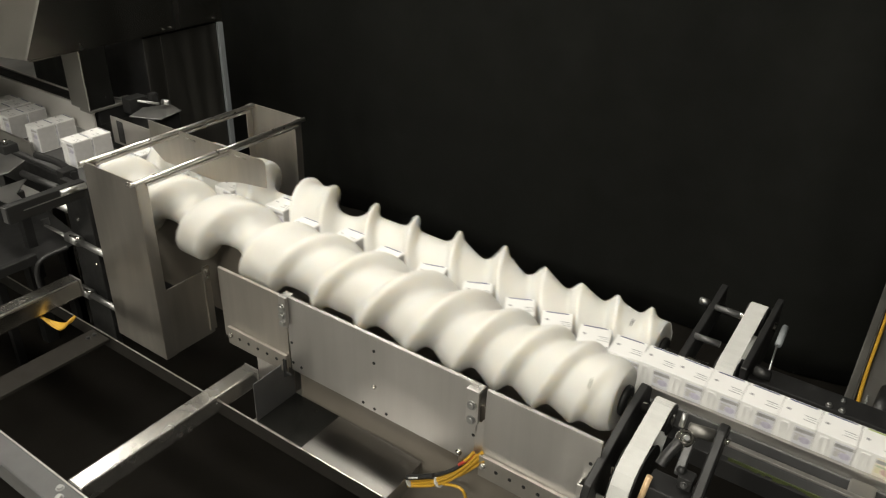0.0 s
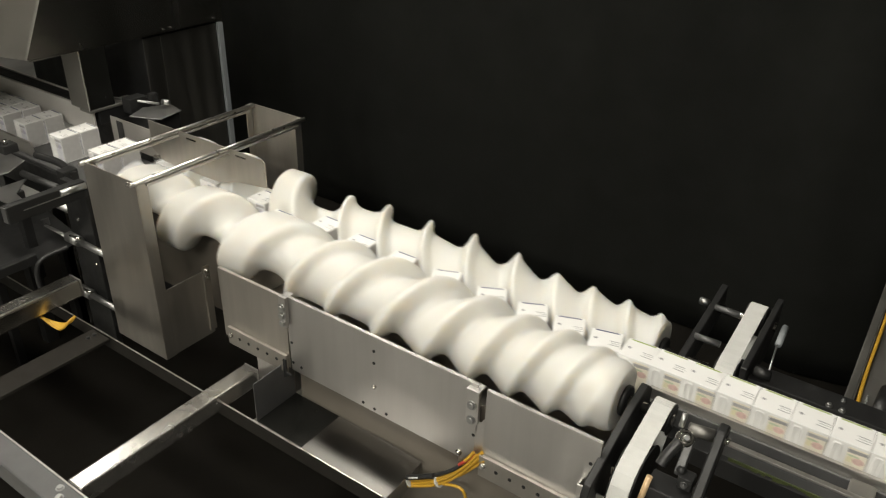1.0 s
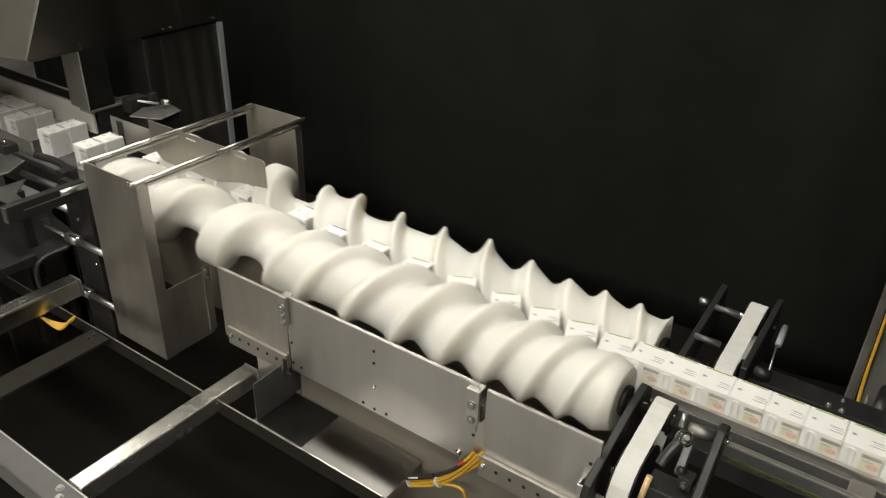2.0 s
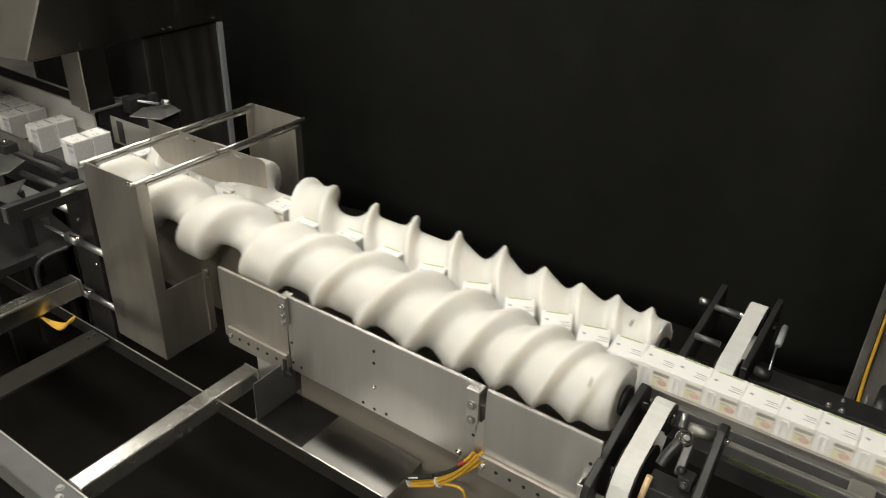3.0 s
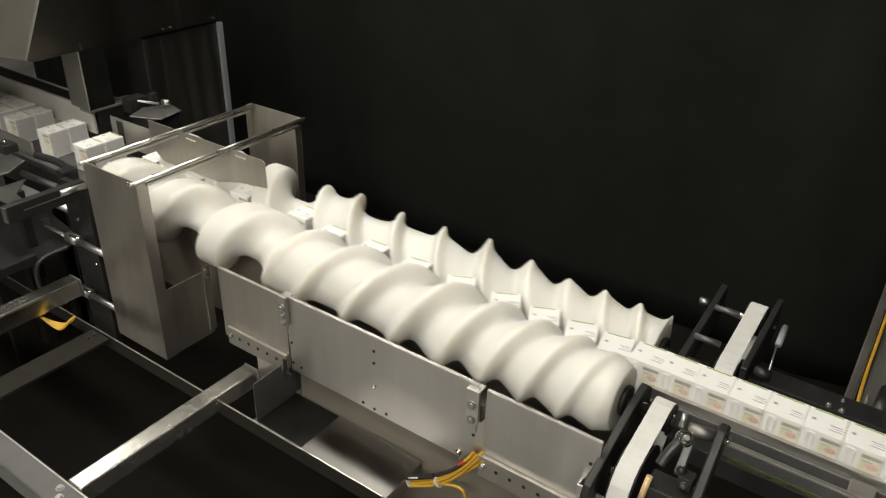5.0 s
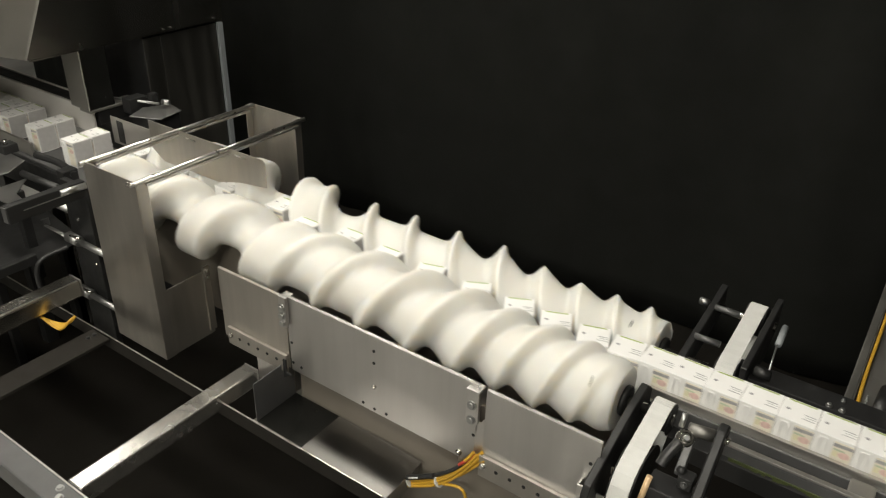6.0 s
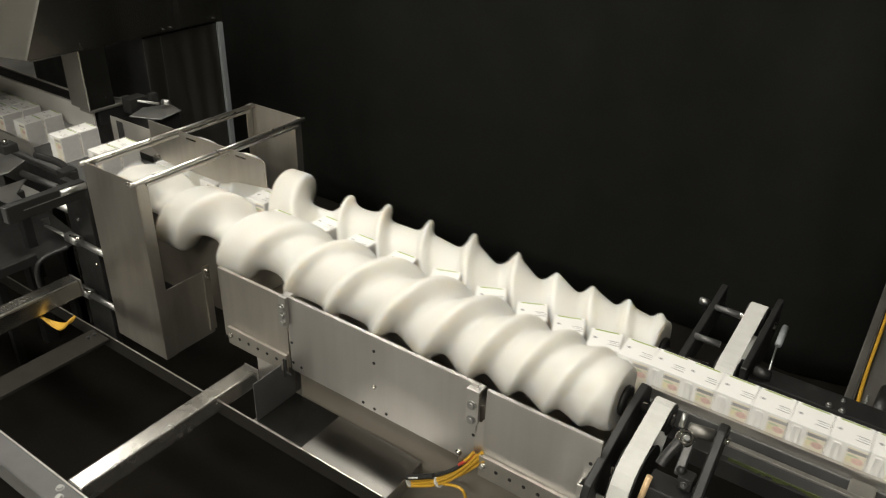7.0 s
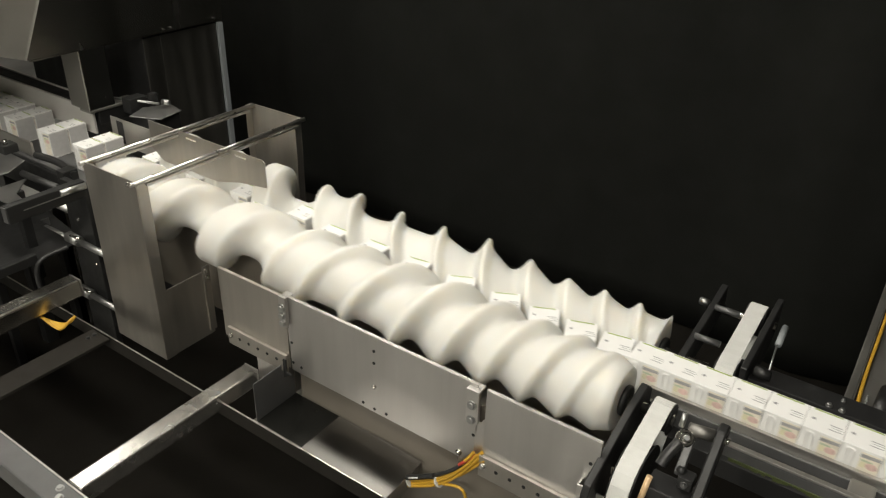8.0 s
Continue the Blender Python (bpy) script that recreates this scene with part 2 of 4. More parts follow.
def curtain():
    """A hanging black cloth with soft folds."""
    bm = bmesh.new()
    nx, nz = 260, 24
    grid = []
    for i in range(nx + 1):
        x = -6.0 + 10.5 * i / nx
        col = []
        for j in range(nz + 1):
            z = 0.02 + 3.5 * j / nz
            k = 0.5 + 0.5 * noise.noise((x * 0.6, 0, 7))
            y = 3.05 + 0.05 * k * math.sin(x * 5.1 + 1.3 * math.sin(x * 1.7)) + 0.04 * noise.noise((x * 1.1, 0, z * 0.6)) + 0.02 * noise.noise((x * 6, 1, z * 0.4))
            col.append(bm.verts.new((x, y, z)))
        grid.append(col)
    for a, b in zip(grid, grid[1:]):
        for j in range(nz):
            bm.faces.new((a[j], b[j], b[j + 1], a[j + 1])).smooth = True
    bmesh.ops.solidify(bm, geom=bm.faces[:], thickness=0.004)
    return tagged(mesh_ob("curtain", bm, CURTAIN), "black cloth curtain hanging behind the machine", "curtain")


curtain()

# ---------------------------------------------------------------- flow of the cartons
LANE = 1.362                    # middle of the lane
BASE, TOP = W(-1.093), W(-1.0)  # carton base and top
LEN, WID = 0.0718, 0.071
RATE = 6.6695                   # cartons a second
FIRST_GREEN = -6                # the first carton of the green print
KNOT_U = [-1, 0, 1, 2, 3, 4, 5, 6, 7, 8, 9, 10]
KNOT_X = [-0.277, -0.347, -0.419, -0.4985, -0.592, -0.689, -0.808, -0.947, -1.090, -1.231, -1.372, -1.509]
# the screws turn each carton a little on its way and straighten it again: x and degrees
TURN_X = [-1.10, -1.05, -1.02, -0.945, -0.91, -0.85, -0.79, -0.68, -0.59, -0.50, -0.47, -0.42, -0.385, -0.35]
TURN_A = [0.0, 1.0, 4.0, 18.0, 23.0, 27.5, 28.5, 27.5, 23.5, 18.0, 15.0, 5.5, 1.5, 0.0]


def smooth_step(a, b, u):
    t = min(1.0, max(0.0, (u - a) / (b - a)))
    return t * t * (3 - 2 * t)


def spline(us, xs, u):
    k = min(max(int(np.searchsorted(us, u)) - 1, 0), len(us) - 2)
    h = us[k + 1] - us[k]
    def slope(i):
        if i == 0:
            return (xs[1] - xs[0]) / (us[1] - us[0])
        if i == len(us) - 1:
            return (xs[-1] - xs[-2]) / (us[-1] - us[-2])
        return (xs[i + 1] - xs[i - 1]) / (us[i + 1] - us[i - 1])
    s = (u - us[k]) / h
    return ((2 * s**3 - 3 * s**2 + 1) * xs[k] + (s**3 - 2 * s**2 + s) * h * slope(k)
            + (-2 * s**3 + 3 * s**2) * xs[k + 1] + (s**3 - s**2) * h * slope(k + 1))


EVEN_U = KNOT_U + [12, 14, 16, 16.67, 17.33, 19.33, 21.33, 23.33, 25.33, 27.33]
EVEN_X = KNOT_X + [-1.725, -1.930, -2.155, -2.262, -2.345, -2.56, -2.772, -2.885, -2.962, -3.037]
ODD_U = KNOT_U[:-1] + [11, 13, 15, 15.67, 16.33, 18.33, 20.33, 22.33, 24.33, 26.33]
ODD_X = KNOT_X[:-1] + [-1.635, -1.895, -2.150, -2.262, -2.345, -2.56, -2.772, -2.885, -2.962, -3.037]


def carton_place(n, t):
    """Where carton n stands at t seconds: x, y and its turn in degrees."""
    u = n + RATE * t
    even = n % 2 == 0
    us, xs = (EVEN_U, EVEN_X) if even else (ODD_U, ODD_X)
    if u < -1:
        x = -0.277 - (u + 1) * 0.0720
    elif u > us[-1]:
        x = xs[-1] - 0.0375 * (u - us[-1])
    else:
        x = spline(us, xs, u)
    side = (0.037 * smooth_step(7.4, 9.6, u)) if even else (-0.037 * smooth_step(7.6, 10.4, u))
    return x, LANE + side, float(np.interp(x, TURN_X, TURN_A))


# ---------------------------------------------------------------- screws
AXIS = 0.105
AXIS_Z = W(-1.057)
SX0, SX1 = -2.09, -0.380
OPEN_U = (7.6, 9.2)             # where the thread opens, in cartons from the mouth
FAR_TIP = [0.012, 0.016, 0.018, 0.016]


def carton_edge(xs, x, y, turn, sign):
    """How far from the screw's axis the carton's nearer side lies at each of xs; 9 beside it."""
    c, k = math.cos(radians(turn)), math.sin(radians(turn))
    # the corners of a carton give way at the mouth, where the thread starts shallow
    hl, hw = LEN / 2 * np.interp(x, [-0.95, -0.62, -0.40], [1.0, 0.84, 0.58]), WID / 2 - (0.009 if sign < 0 else 0.0)
    pts = [(-hl, -hw), (hl, -hw), (hl, hw), (-hl, hw)]
    pts = [(x + c * u - k * v, sign * (y + k * u + c * v - LANE)) for u, v in pts]
    low, high = min(p[0] for p in pts), max(p[0] for p in pts)
    inside = (xs >= low) & (xs <= high)
    reach = np.full(len(xs), -9.0)
    for p, q in zip(pts, pts[1:] + pts[:1]):
        if abs(q[0] - p[0]) < 1e-4:
            continue
        f = (xs - p[0]) / (q[0] - p[0])
        reach = np.where((f >= -1e-6) & (f <= 1 + 1e-6), np.maximum(reach, p[1] + f * (q[1] - p[1])), reach)
    return np.where(inside & (reach > -8), AXIS - reach, 9.0)


def screw_mesh(sign):
    """The timing screw as turned: a round bar out of which the passing cartons are cut. sign: -1 for the screw before the lane, +1 behind."""
    nx, nt, nphi = 460, 120, 240
    xs = np.linspace(SX0, SX1, nx)
    r = np.interp(xs, [SX0, -1.45, -1.3, -0.95, -0.6, -0.46, -0.42, SX1], [0.105, 0.107, 0.108, 0.112, 0.109, 0.104, 0.091, 0.070])[:, None] * np.ones((1, nt))
    if sign > 0:
        r = r + np.interp(xs, [-1.6, -1.2, -0.7, -0.4], FAR_TIP)[:, None]
    theta = np.arange(nt) * math.tau / nt
    for k in range(nphi):
        t = k / nphi * 2 / RATE
        turn = k / nphi * math.tau
        d = np.full(nx, 9.0)
        for n in range(-3, 21):
            x, y, yaw = carton_place(n, t)
            gap = AXIS - sign * (y - LANE) - WID / 2 + (0.003 if sign < 0 else -0.002)
            if gap > 0.1:
                continue
            w = smooth_step(OPEN_U[0], OPEN_U[1], n + RATE * t)      # from close pockets to the wide open thread
            wide = np.full(nx, 9.0)
            for step in (-1, 1):                 # towards the carton ahead and the one behind
                xn, yn, _ = carton_place(n + step, t)
                if AXIS - sign * (yn - LANE) - WID / 2 > 0.095:
                    xn = carton_place(n + 2 * step, t)[0]
                half = min(abs(xn - x) / 2, 0.066)
                off = (xs - x) * (1 if xn > x else -1)
                s = np.clip((off - 0.012) / (half - 0.012), 0, 1)
                wide = np.minimum(wide, np.where((off >= 0) & (off < half), gap + (0.112 + 0.022 * (sign > 0) - gap) * s ** (2.0 if sign < 0 else 1.6), 9.0))
            close = carton_edge(xs, x, y, yaw, sign)
            lim = np.minimum(close, 0.13) * (1 - w) + np.minimum(wide, 0.13) * w
            d = np.minimum(d, np.where(lim < 0.129, lim, 9.0))
        # angle from the carton's side, upwards positive, after the turn
        a = (theta - turn + math.pi) % math.tau - math.pi
        ok = (np.abs(a) < 1.2)
        lim = np.where(ok, d[:, None] / np.maximum(np.cos(a), 0.2)[None, :], 9.0)
        high = np.minimum(d, 1.0)[:, None] * np.tan(np.where(ok, a, 0))[None, :]
        lim = np.where((high < (0.045 if sign < 0 else 0.058)) & (high > -0.046) & ok[None, :], lim, 9.0)
        r = np.minimum(r, lim)
    r = np.maximum(r, 0.036)
    # each screw is set a little early or late along its length
    if sign < 0:
        lag = np.interp(xs, [-1.45, -1.25, -0.95, -0.5], [-0.2, -0.05, 0.33, 0.36])
    else:
        lag = np.interp(xs, [-1.75, -1.4, -1.1, -0.7, -0.4], [-0.35, -0.15, 0.0, 0.15, 0.3])
    k = (np.arange(nt)[None, :] - lag[:, None] / math.tau * nt) % nt
    lo = np.floor(k).astype(int)
    f = k - lo
    rows = np.arange(nx)[:, None]
    r = r[rows, lo % nt] * (1 - f) + r[rows, (lo + 1) % nt] * f
    for _ in range(8 if sign < 0 else 6):          # the cutter rounds off what it leaves
        r[1:-1] = 0.25 * r[:-2] + 0.5 * r[1:-1] + 0.25 * r[2:]
        r = 0.25 * np.roll(r, 1, 1) + 0.5 * r + 0.25 * np.roll(r, -1, 1)
    bm = bmesh.new()
    rings = []
    for i in range(nx):
        ring = []
        for j in range(nt):
            # theta 0 points at the cartons, positive upwards
            y = -sign * math.cos(theta[j]) * r[i, j]
            z = math.sin(theta[j]) * r[i, j]
            ring.append(bm.verts.new((xs[i], y, z)))
        rings.append(ring)
    for a, b in zip(rings, rings[1:]):
        for j in range(nt):
            q = (a[j], b[j], b[(j + 1) % nt], a[(j + 1) % nt])
            bm.faces.new(q if sign < 0 else q[::-1]).smooth = True
    bm.faces.new(rings[0])
    bm.faces.new(rings[-1][::-1])
    bmesh.ops.recalc_face_normals(bm, faces=bm.faces)
    return bm


def timing_screw(sign, label):
    s = thing("timing_screw", 0, LANE + sign * AXIS, AXIS_Z, label, "timing screw", "timing screws")
    body = part("screw_body", screw_mesh(sign), SCREW, s, "milky white machined polymer screw")
    part("shaft", rod((SX0 - 0.10, 0, 0), (SX1 + 0.11, 0, 0), 0.0125, 24), CHROME, s, "polished steel shaft")
    bm = rod((SX1 + 0.001, 0, 0), (SX1 + 0.012, 0, 0), 0.034, 32, 0.002)
    part("end_collar", bm, BLACK_METAL, s, "dark steel end collar")
    # grub screw hole, sunk at the surface
    hx, hy, hz = (-0.432, -0.066, 0.060) if sign < 0 else (-0.447, -0.032, 0.077)
    way = Vector((0, hy, hz)).normalized()
    skin = max(v.co.dot(way) for v in body.data.vertices if abs(v.co.x - hx) < 0.004 and Vector((0, v.co.y, v.co.z)).normalized().dot(way) > 0.998)
    foot = Vector((hx, 0, 0))
    part("set_screw_hole", rod(foot + way * (skin - 0.01), foot + way * (skin + 0.0006), 0.0045, 16), HOLE, s)
    return s


screw_near = timing_screw(-1, "white polymer timing screw turning beside the cartons, lit from above")
screw_far = timing_screw(1, "white polymer timing screw turning beside the cartons before the black curtain")

# ---------------------------------------------------------------- conveyor frame
PF = 1.08                        # front face of the near side plates


def side_plates():
    def plate(x0, x1, z0, z1, label, mat=STEEL):
        p = thing("side_plate", (x0 + x1) / 2, PF, W(z0), label, "side plate", "conveyor side plates")
        cx, h = (x0 + x1) / 2, z1 - z0
        bm = box(x0 - cx, x1 - cx, 0, 0.004, 0, h, 0.001)
        add_box(bm, x0 - cx, x1 - cx, 0.0041, 0.009, h - 0.003, h, 0.001)      # folded lip
        part("sheet", bm, mat, p)
        return p, cx, W(z0)
    a, cx, z = plate(-1.428, -1.186, -1.246, -1.034, "brushed stainless side plate of the conveyor with bolted joint", GUARD)
    b, cx, z = plate(-1.180, -0.628, -1.248, -1.026, "long brushed stainless side plate with drilled holes")
    for x, zz in ((-1.173, -1.160), (-0.907, -1.066), (-0.9075, -1.100), (-0.943, -1.234), (-0.9085, -1.237), (-0.8725, -1.234), (-1.173, -1.222), (-1.145, -1.226), (-0.6325, -1.165), (-0.633, -1.2317)):
        hole(b, x - cx, -0.0002, W(zz) - z)
    bolt(b, -0.907 - cx, -0.001, W(-1.168) - z, 0.004)
    bolt(b, -0.667 - cx, -0.001, W(-1.235) - z, 0.006)
    part("filler_sheet", prism([(-0.6278 - cx, 0.0), (-0.6072 - cx, 0.0), (-0.6072 - cx, 0.138), (-0.612 - cx, 0.134), (-0.6278 - cx, 0.092)], "y", 0.0006, 0.0038, 0.0003), STEEL, b)
    part("drain_tab", box(-0.668 - cx, -0.645 - cx, 0.0, 0.003, -0.014, -0.0005, 0.0008), STEEL, b)
    hole(b, -0.654 - cx, -0.0002, -0.0065, 0.0035)
    part("joint_strip", box(-0.660 - cx, -0.570 - cx, 0.0045, 0.0075, -0.01, 0.120, 0.001), STEEL, b)
    c, cx, z = plate(-0.607, -0.349, -1.262, -1.029, "brushed stainless end side plate of the conveyor")
    hole(c, -0.365 - cx, -0.0002, W(-1.09) - z)
    # rear side plate
    d = thing("side_plate", -0.9, 1.64, W(-1.25), "brushed stainless rear side plate of the conveyor", "side plate", "conveyor side plates")
    part("sheet", box(-0.53, 0.35, 0, 0.004, 0, 0.09, 0.001), STEEL, d)


side_plates()


def splice_bracket(x, z, w, h, heads):
    b = thing("splice_bracket", x, PF - 0.012, W(z), "small bolted steel joint bracket on the side plate", "bracket", "joint brackets")
    bm = box(-w / 2, w / 2, 0, 0.010, -h / 2, h / 2, 0.0015)
    add_box(bm, -w / 2, w / 2, 0.0101, 0.03, h / 2 - 0.004, h / 2, 0.001)
    part("strap", bm, STEEL, b)
    for dz in heads:
        bolt(b, 0.0, -0.001, dz, 0.0082, mat=ALU)
    return b


splice_bracket(-1.185, -1.067, 0.022, 0.085, (-0.032, -0.010, 0.012))
splice_bracket(-0.6335, -1.078, 0.031, 0.086, (-0.035, 0.004))


def hole_flange(x0, x1, z0, z1, n):
    f = thing("drilled_flange", x0, PF - 0.01, W(z0), "drilled steel angle bolted under the side plate", "flange", "drilled flanges")
    bm = box(0, x1 - x0, 0, 0.009, 0, z1 - z0, 0.001)
    part("angle", bm, GUARD, f)
    for i in range(n):
        hole(f, 0.0455 + i * 0.034, -0.0002, (z1 - z0) * 0.58, 0.0045)
    bolt(f, 0.012, -0.001, (z1 - z0) * 0.6, 0.0065)
    if x0 < -1.0:
        w = x1 - x0
        part("hook", prism([(w - 0.006, -0.014), (w + 0.022, 0.006), (w + 0.005, 0.008), (w + 0.005, 0.045), (w - 0.006, 0.045)], "y", -0.006, -0.0015, 0.0008), BLACK_METAL, f, "small black hook")


hole_flange(-1.405, -1.190, -1.258, -1.205, 5)
hole_flange(-0.610, -0.36, -1.262, -1.203, 5)

# slide bed under the cartons, and the inner wall below the screws
bed = thing("slide_bed", -1.3, LANE, BASE, "dark slide bed under the cartons between the screws", "slide bed")
part("bed_plate", box(-0.75, 0.98, -0.034, 0.034, -0.03, -0.0005, 0.002), DARK_STEEL, bed)
part("bed_side", box(-0.75, 0.98, -0.056, -0.050, -0.32, -0.006, 0.002), PAN, bed)
part("bed_side", box(-0.75, 0.98, 0.050, 0.056, -0.17, -0.006, 0.002), PAN, bed)
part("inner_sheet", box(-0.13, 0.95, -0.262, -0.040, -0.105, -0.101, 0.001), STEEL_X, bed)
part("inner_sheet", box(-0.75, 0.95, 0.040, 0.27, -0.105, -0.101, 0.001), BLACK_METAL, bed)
under = thing("under_pan", -0.9, 1.125, W(-1.62), "dull steel pan below the conveyor", "pan")
part("pan_wall", box(-0.30, 0.60, 0, 0.004, 0, 0.50, 0.001), PAN, under)
part("pan_floor", box(-0.55, 0.60, 0.0041, 0.48, 0, 0.004, 0.001), STEEL_X, under)


def guard_box():
    g = thing("guard_box", -1.79, LANE, W(-0.857), "stainless guard box with open top around the screws", "guard box")
    x0, x1, y = -0.118, 0.113, 0.313
    front = part("front_sheet", box(x0, x1, -y, -y + 0.003, -0.575, 0, 0.001), GUARD, g)
    part("front_flange", box(x1 - 0.003, x1, -y + 0.0031, -y + 0.036, -0.575, 0, 0.001), GUARD, front)
    part("front_flange", box(x0, x0 + 0.003, -y + 0.0031, -y + 0.040, -0.575, 0, 0.001), GUARD, front)
    part("side_panel", box(x1 - 0.006, x1 - 0.0031, -y + 0.0035, -y + 0.185, -0.575, -0.35, 0.001), GUARD, g)
    part("bolt_flange", box(x1 - 0.003, x1 + 0.004, -y + 0.165, -y + 0.188, -0.56, -0.335, 0.001), GUARD, g)
    for dz in (-0.348, -0.37):
        bolt(g, x1 + 0.004, -y + 0.176, dz, 0.005, facing="+x")
    rear = part("rear_sheet", box(x0 - 0.01, x1 - 0.015, y - 0.003, y, -0.50, 0, 0.001), GUARD, g)
    part("rear_flange", box(x1 - 0.018, x1 - 0.015, y - 0.028, y - 0.0031, -0.5, 0, 0.001), GUARD, rear)
    part("rear_flange", box(x0 - 0.01, x0 - 0.007, y - 0.028, y - 0.0031, -0.5, 0, 0.001), GUARD, rear)
    for x in (x0 + 0.004, x1 - 0.004):
        part("tie_rod", rod((x, -y - 0.012, -0.004), (x, y + 0.004, -0.004), 0.0066, 20), ROD, g, "polished tie rod")
        part("channel", box(x - 0.002, x + 0.010, -y + 0.03, y - 0.03, -0.0195, -0.0125, 0.001), STEEL_X, g)
    bolt(g, x1 - 0.03, -y - 0.001, -0.012, 0.005)
    divider = part("divider", prism([(-0.252, 0.0), (0.252, -0.002), (0.262, -0.010), (0.262, -0.086), (0.15, -0.100), (0.05, -0.125), (-0.20, -0.125), (-0.252, -0.09)], "y", -0.0015, 0.0015, 0.0004), GUARD, g, "thin plate between the two lanes")
    # slots are chrome bars that paint the bright highlight in them
    for x in (-0.05, 0.165):
        part("slot", box(x - 0.022, x + 0.022, -0.0028, 0.0028, -0.018, -0.013, 0), CHROME, divider)
    return g


guard_box()


def square_tube(name, a, b, w, label, mat=None, group="frame tubes"):
    """A hollow-section bar with rounded corners from a to b (top middle line)."""
    a, b = Vector(a), Vector(b)
    t = thing(name, *a, label, "frame tube", group)
    d = b - a
    bm = bmesh.new()
    if abs(d.x) > abs(d.y) and abs(d.x) > abs(d.z):
        add_box(bm, min(0, d.x), max(0, d.x), -w / 2, w / 2, -w, 0, 0.005)
    elif abs(d.y) > abs(d.z):
        add_box(bm, -w / 2, w / 2, min(0, d.y), max(0, d.y), -w, 0, 0.005)
    else:
        add_box(bm, -w / 2, w / 2, -w / 2, w / 2, min(0, d.z), max(0, d.z), 0.005)
    part("bar", bm, mat or TUBE, t)
    if name == "cross_tube":
        part("end_plate", box(-w * 0.5, w * 0.5, d.y + 0.0005, d.y + 0.005, -w, 0.0, 0.001), STEEL, t, "welded end plate")
    return t


TZ = W(-1.33)
square_tube("cross_tube", (-1.355, 0.563, TZ), (-1.355, 1.09, TZ), 0.050, "polished square steel tube across the frame")
lt = square_tube("base_tube", (-3.2, 0.532, TZ + 0.001), (-0.55, 0.532, TZ + 0.001), 0.062, "dark square steel base tube of the frame", DARK_STEEL)
# thin bright strip paints the highlight on the tube's edge
part("edge_strip", box(0.0, 2.65, 0.024, 0.0275, 0.0002, 0.002, 0.0005), STEEL_X, lt, "bright strip for the edge highlight")
for x, y in ((1.832, 0.008), (1.855, -0.008)):
    bolt(lt, x, y, 0.0, 0.007, facing="z", mat=ALU)
strap = thing("base_strap", -1.848, 0.40, W(-1.36), "flat steel strap of the base frame, coloured dark for shade", "frame strap", "frame tubes")
# strap coloured near black because it lies in shade
part("strap_bar", box(-0.042, 0.040, 0.0, 0.560, -0.010, 0.0, 0.002), SHADED_STEEL, strap)
for y in (0.525, 0.545):
    bolt(strap, -0.01, y, 0.0, 0.006, facing="z", mat=BLACK_METAL)
satin = square_tube("cross_tube", (-1.975, 0.30, W(-1.225)), (-1.975, 0.985, W(-1.225)), 0.055, "satin square steel tube across the frame", MILL).children[0]
# same painted highlight along the satin tube's lit edge
part("edge_strip", box(0.0205, 0.0270, 0.0, 0.68, -0.0004, 0.0012, 0.0005), ROD, satin, "bright strip for the edge highlight")
for x in (-0.6, -2.9):
    square_tube("leg_tube", (x, 0.532, TZ - 0.062), (x, 0.532, 0.0), 0.05, "square steel leg standing on the floor")
    square_tube("leg_tube", (x, 1.45, W(-1.63)), (x, 1.45, 0.0), 0.05, "square steel leg standing on the floor")
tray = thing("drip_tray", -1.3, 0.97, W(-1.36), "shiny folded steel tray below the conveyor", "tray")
tray_line = [(0.247, 0.0), (0.36, 0.0), (0.40, -0.0002), (0.44, -0.0008), (0.475, -0.0018), (0.51, -0.0032)]
bm = prism(tray_line + [(x, z - 0.003) for x, z in tray_line[::-1]], "y", 0.0, 0.142, 0)
for f in bm.faces:
    f.smooth = True
for e in bm.edges:
    e.smooth = len(e.link_faces) == 2 and e.calc_face_angle(3) < 0.4
part("tray_sheet", bm, TRAY, tray, "mirror-bright steel sheet")
part("tray_lip", box(0.247, 0.505, -0.0035, -0.0005, -0.002, 0.002, 0.0008), CHROME, tray)
# dark sheet put in to paint a reflection on the tray
part("dark_sheet", box(0.092, 0.2465, 0.004, 0.142, -0.003, -0.0002, 0.0008), DARK_GLOSS, tray, "dark sheet for a reflection in the tray")
part("tray_edge", box(0.507, 0.5105, 0.0, 0.13, -0.05, -0.0066, 0.0008), DULL_STEEL, tray)
part("side_rail", box(-1.4, 0.51, -0.004, -0.0005, -0.045, -0.0022, 0.001), SHADED_STEEL, tray)
# bright lip paints the highlight along the rail's top
part("rail_lip", box(-1.4, 0.2465, -0.0035, -0.0005, -0.0021, 0.001, 0.0005), STEEL_X, tray, "bright strip for the edge highlight")
part("stand_off", box(-0.03, 0.088, 0.125, 0.20, -0.003, 0.10, 0.002), STEEL, tray)
part("end_sheet", box(0.0885, 0.0915, 0.004, 0.142, -0.003, 0.118, 0.001), DARK_STEEL, tray, "dull upright sheet")
part("foot_clip", box(0.06, 0.085, 0.035, 0.06, -0.003, 0.004, 0.002), DARK_STEEL, tray)
# added sheet: paints the floor's shade below the machine
mat = thing("floor_mat", -1.4, 1.1, 0.0, "added black sheet for the shaded floor under the machine", "mat")
part("mat_sheet", box(-2.6, 3.6, -0.75, 2.3, 0.0005, 0.012, 0.004), FLOOR_SHADE, mat)


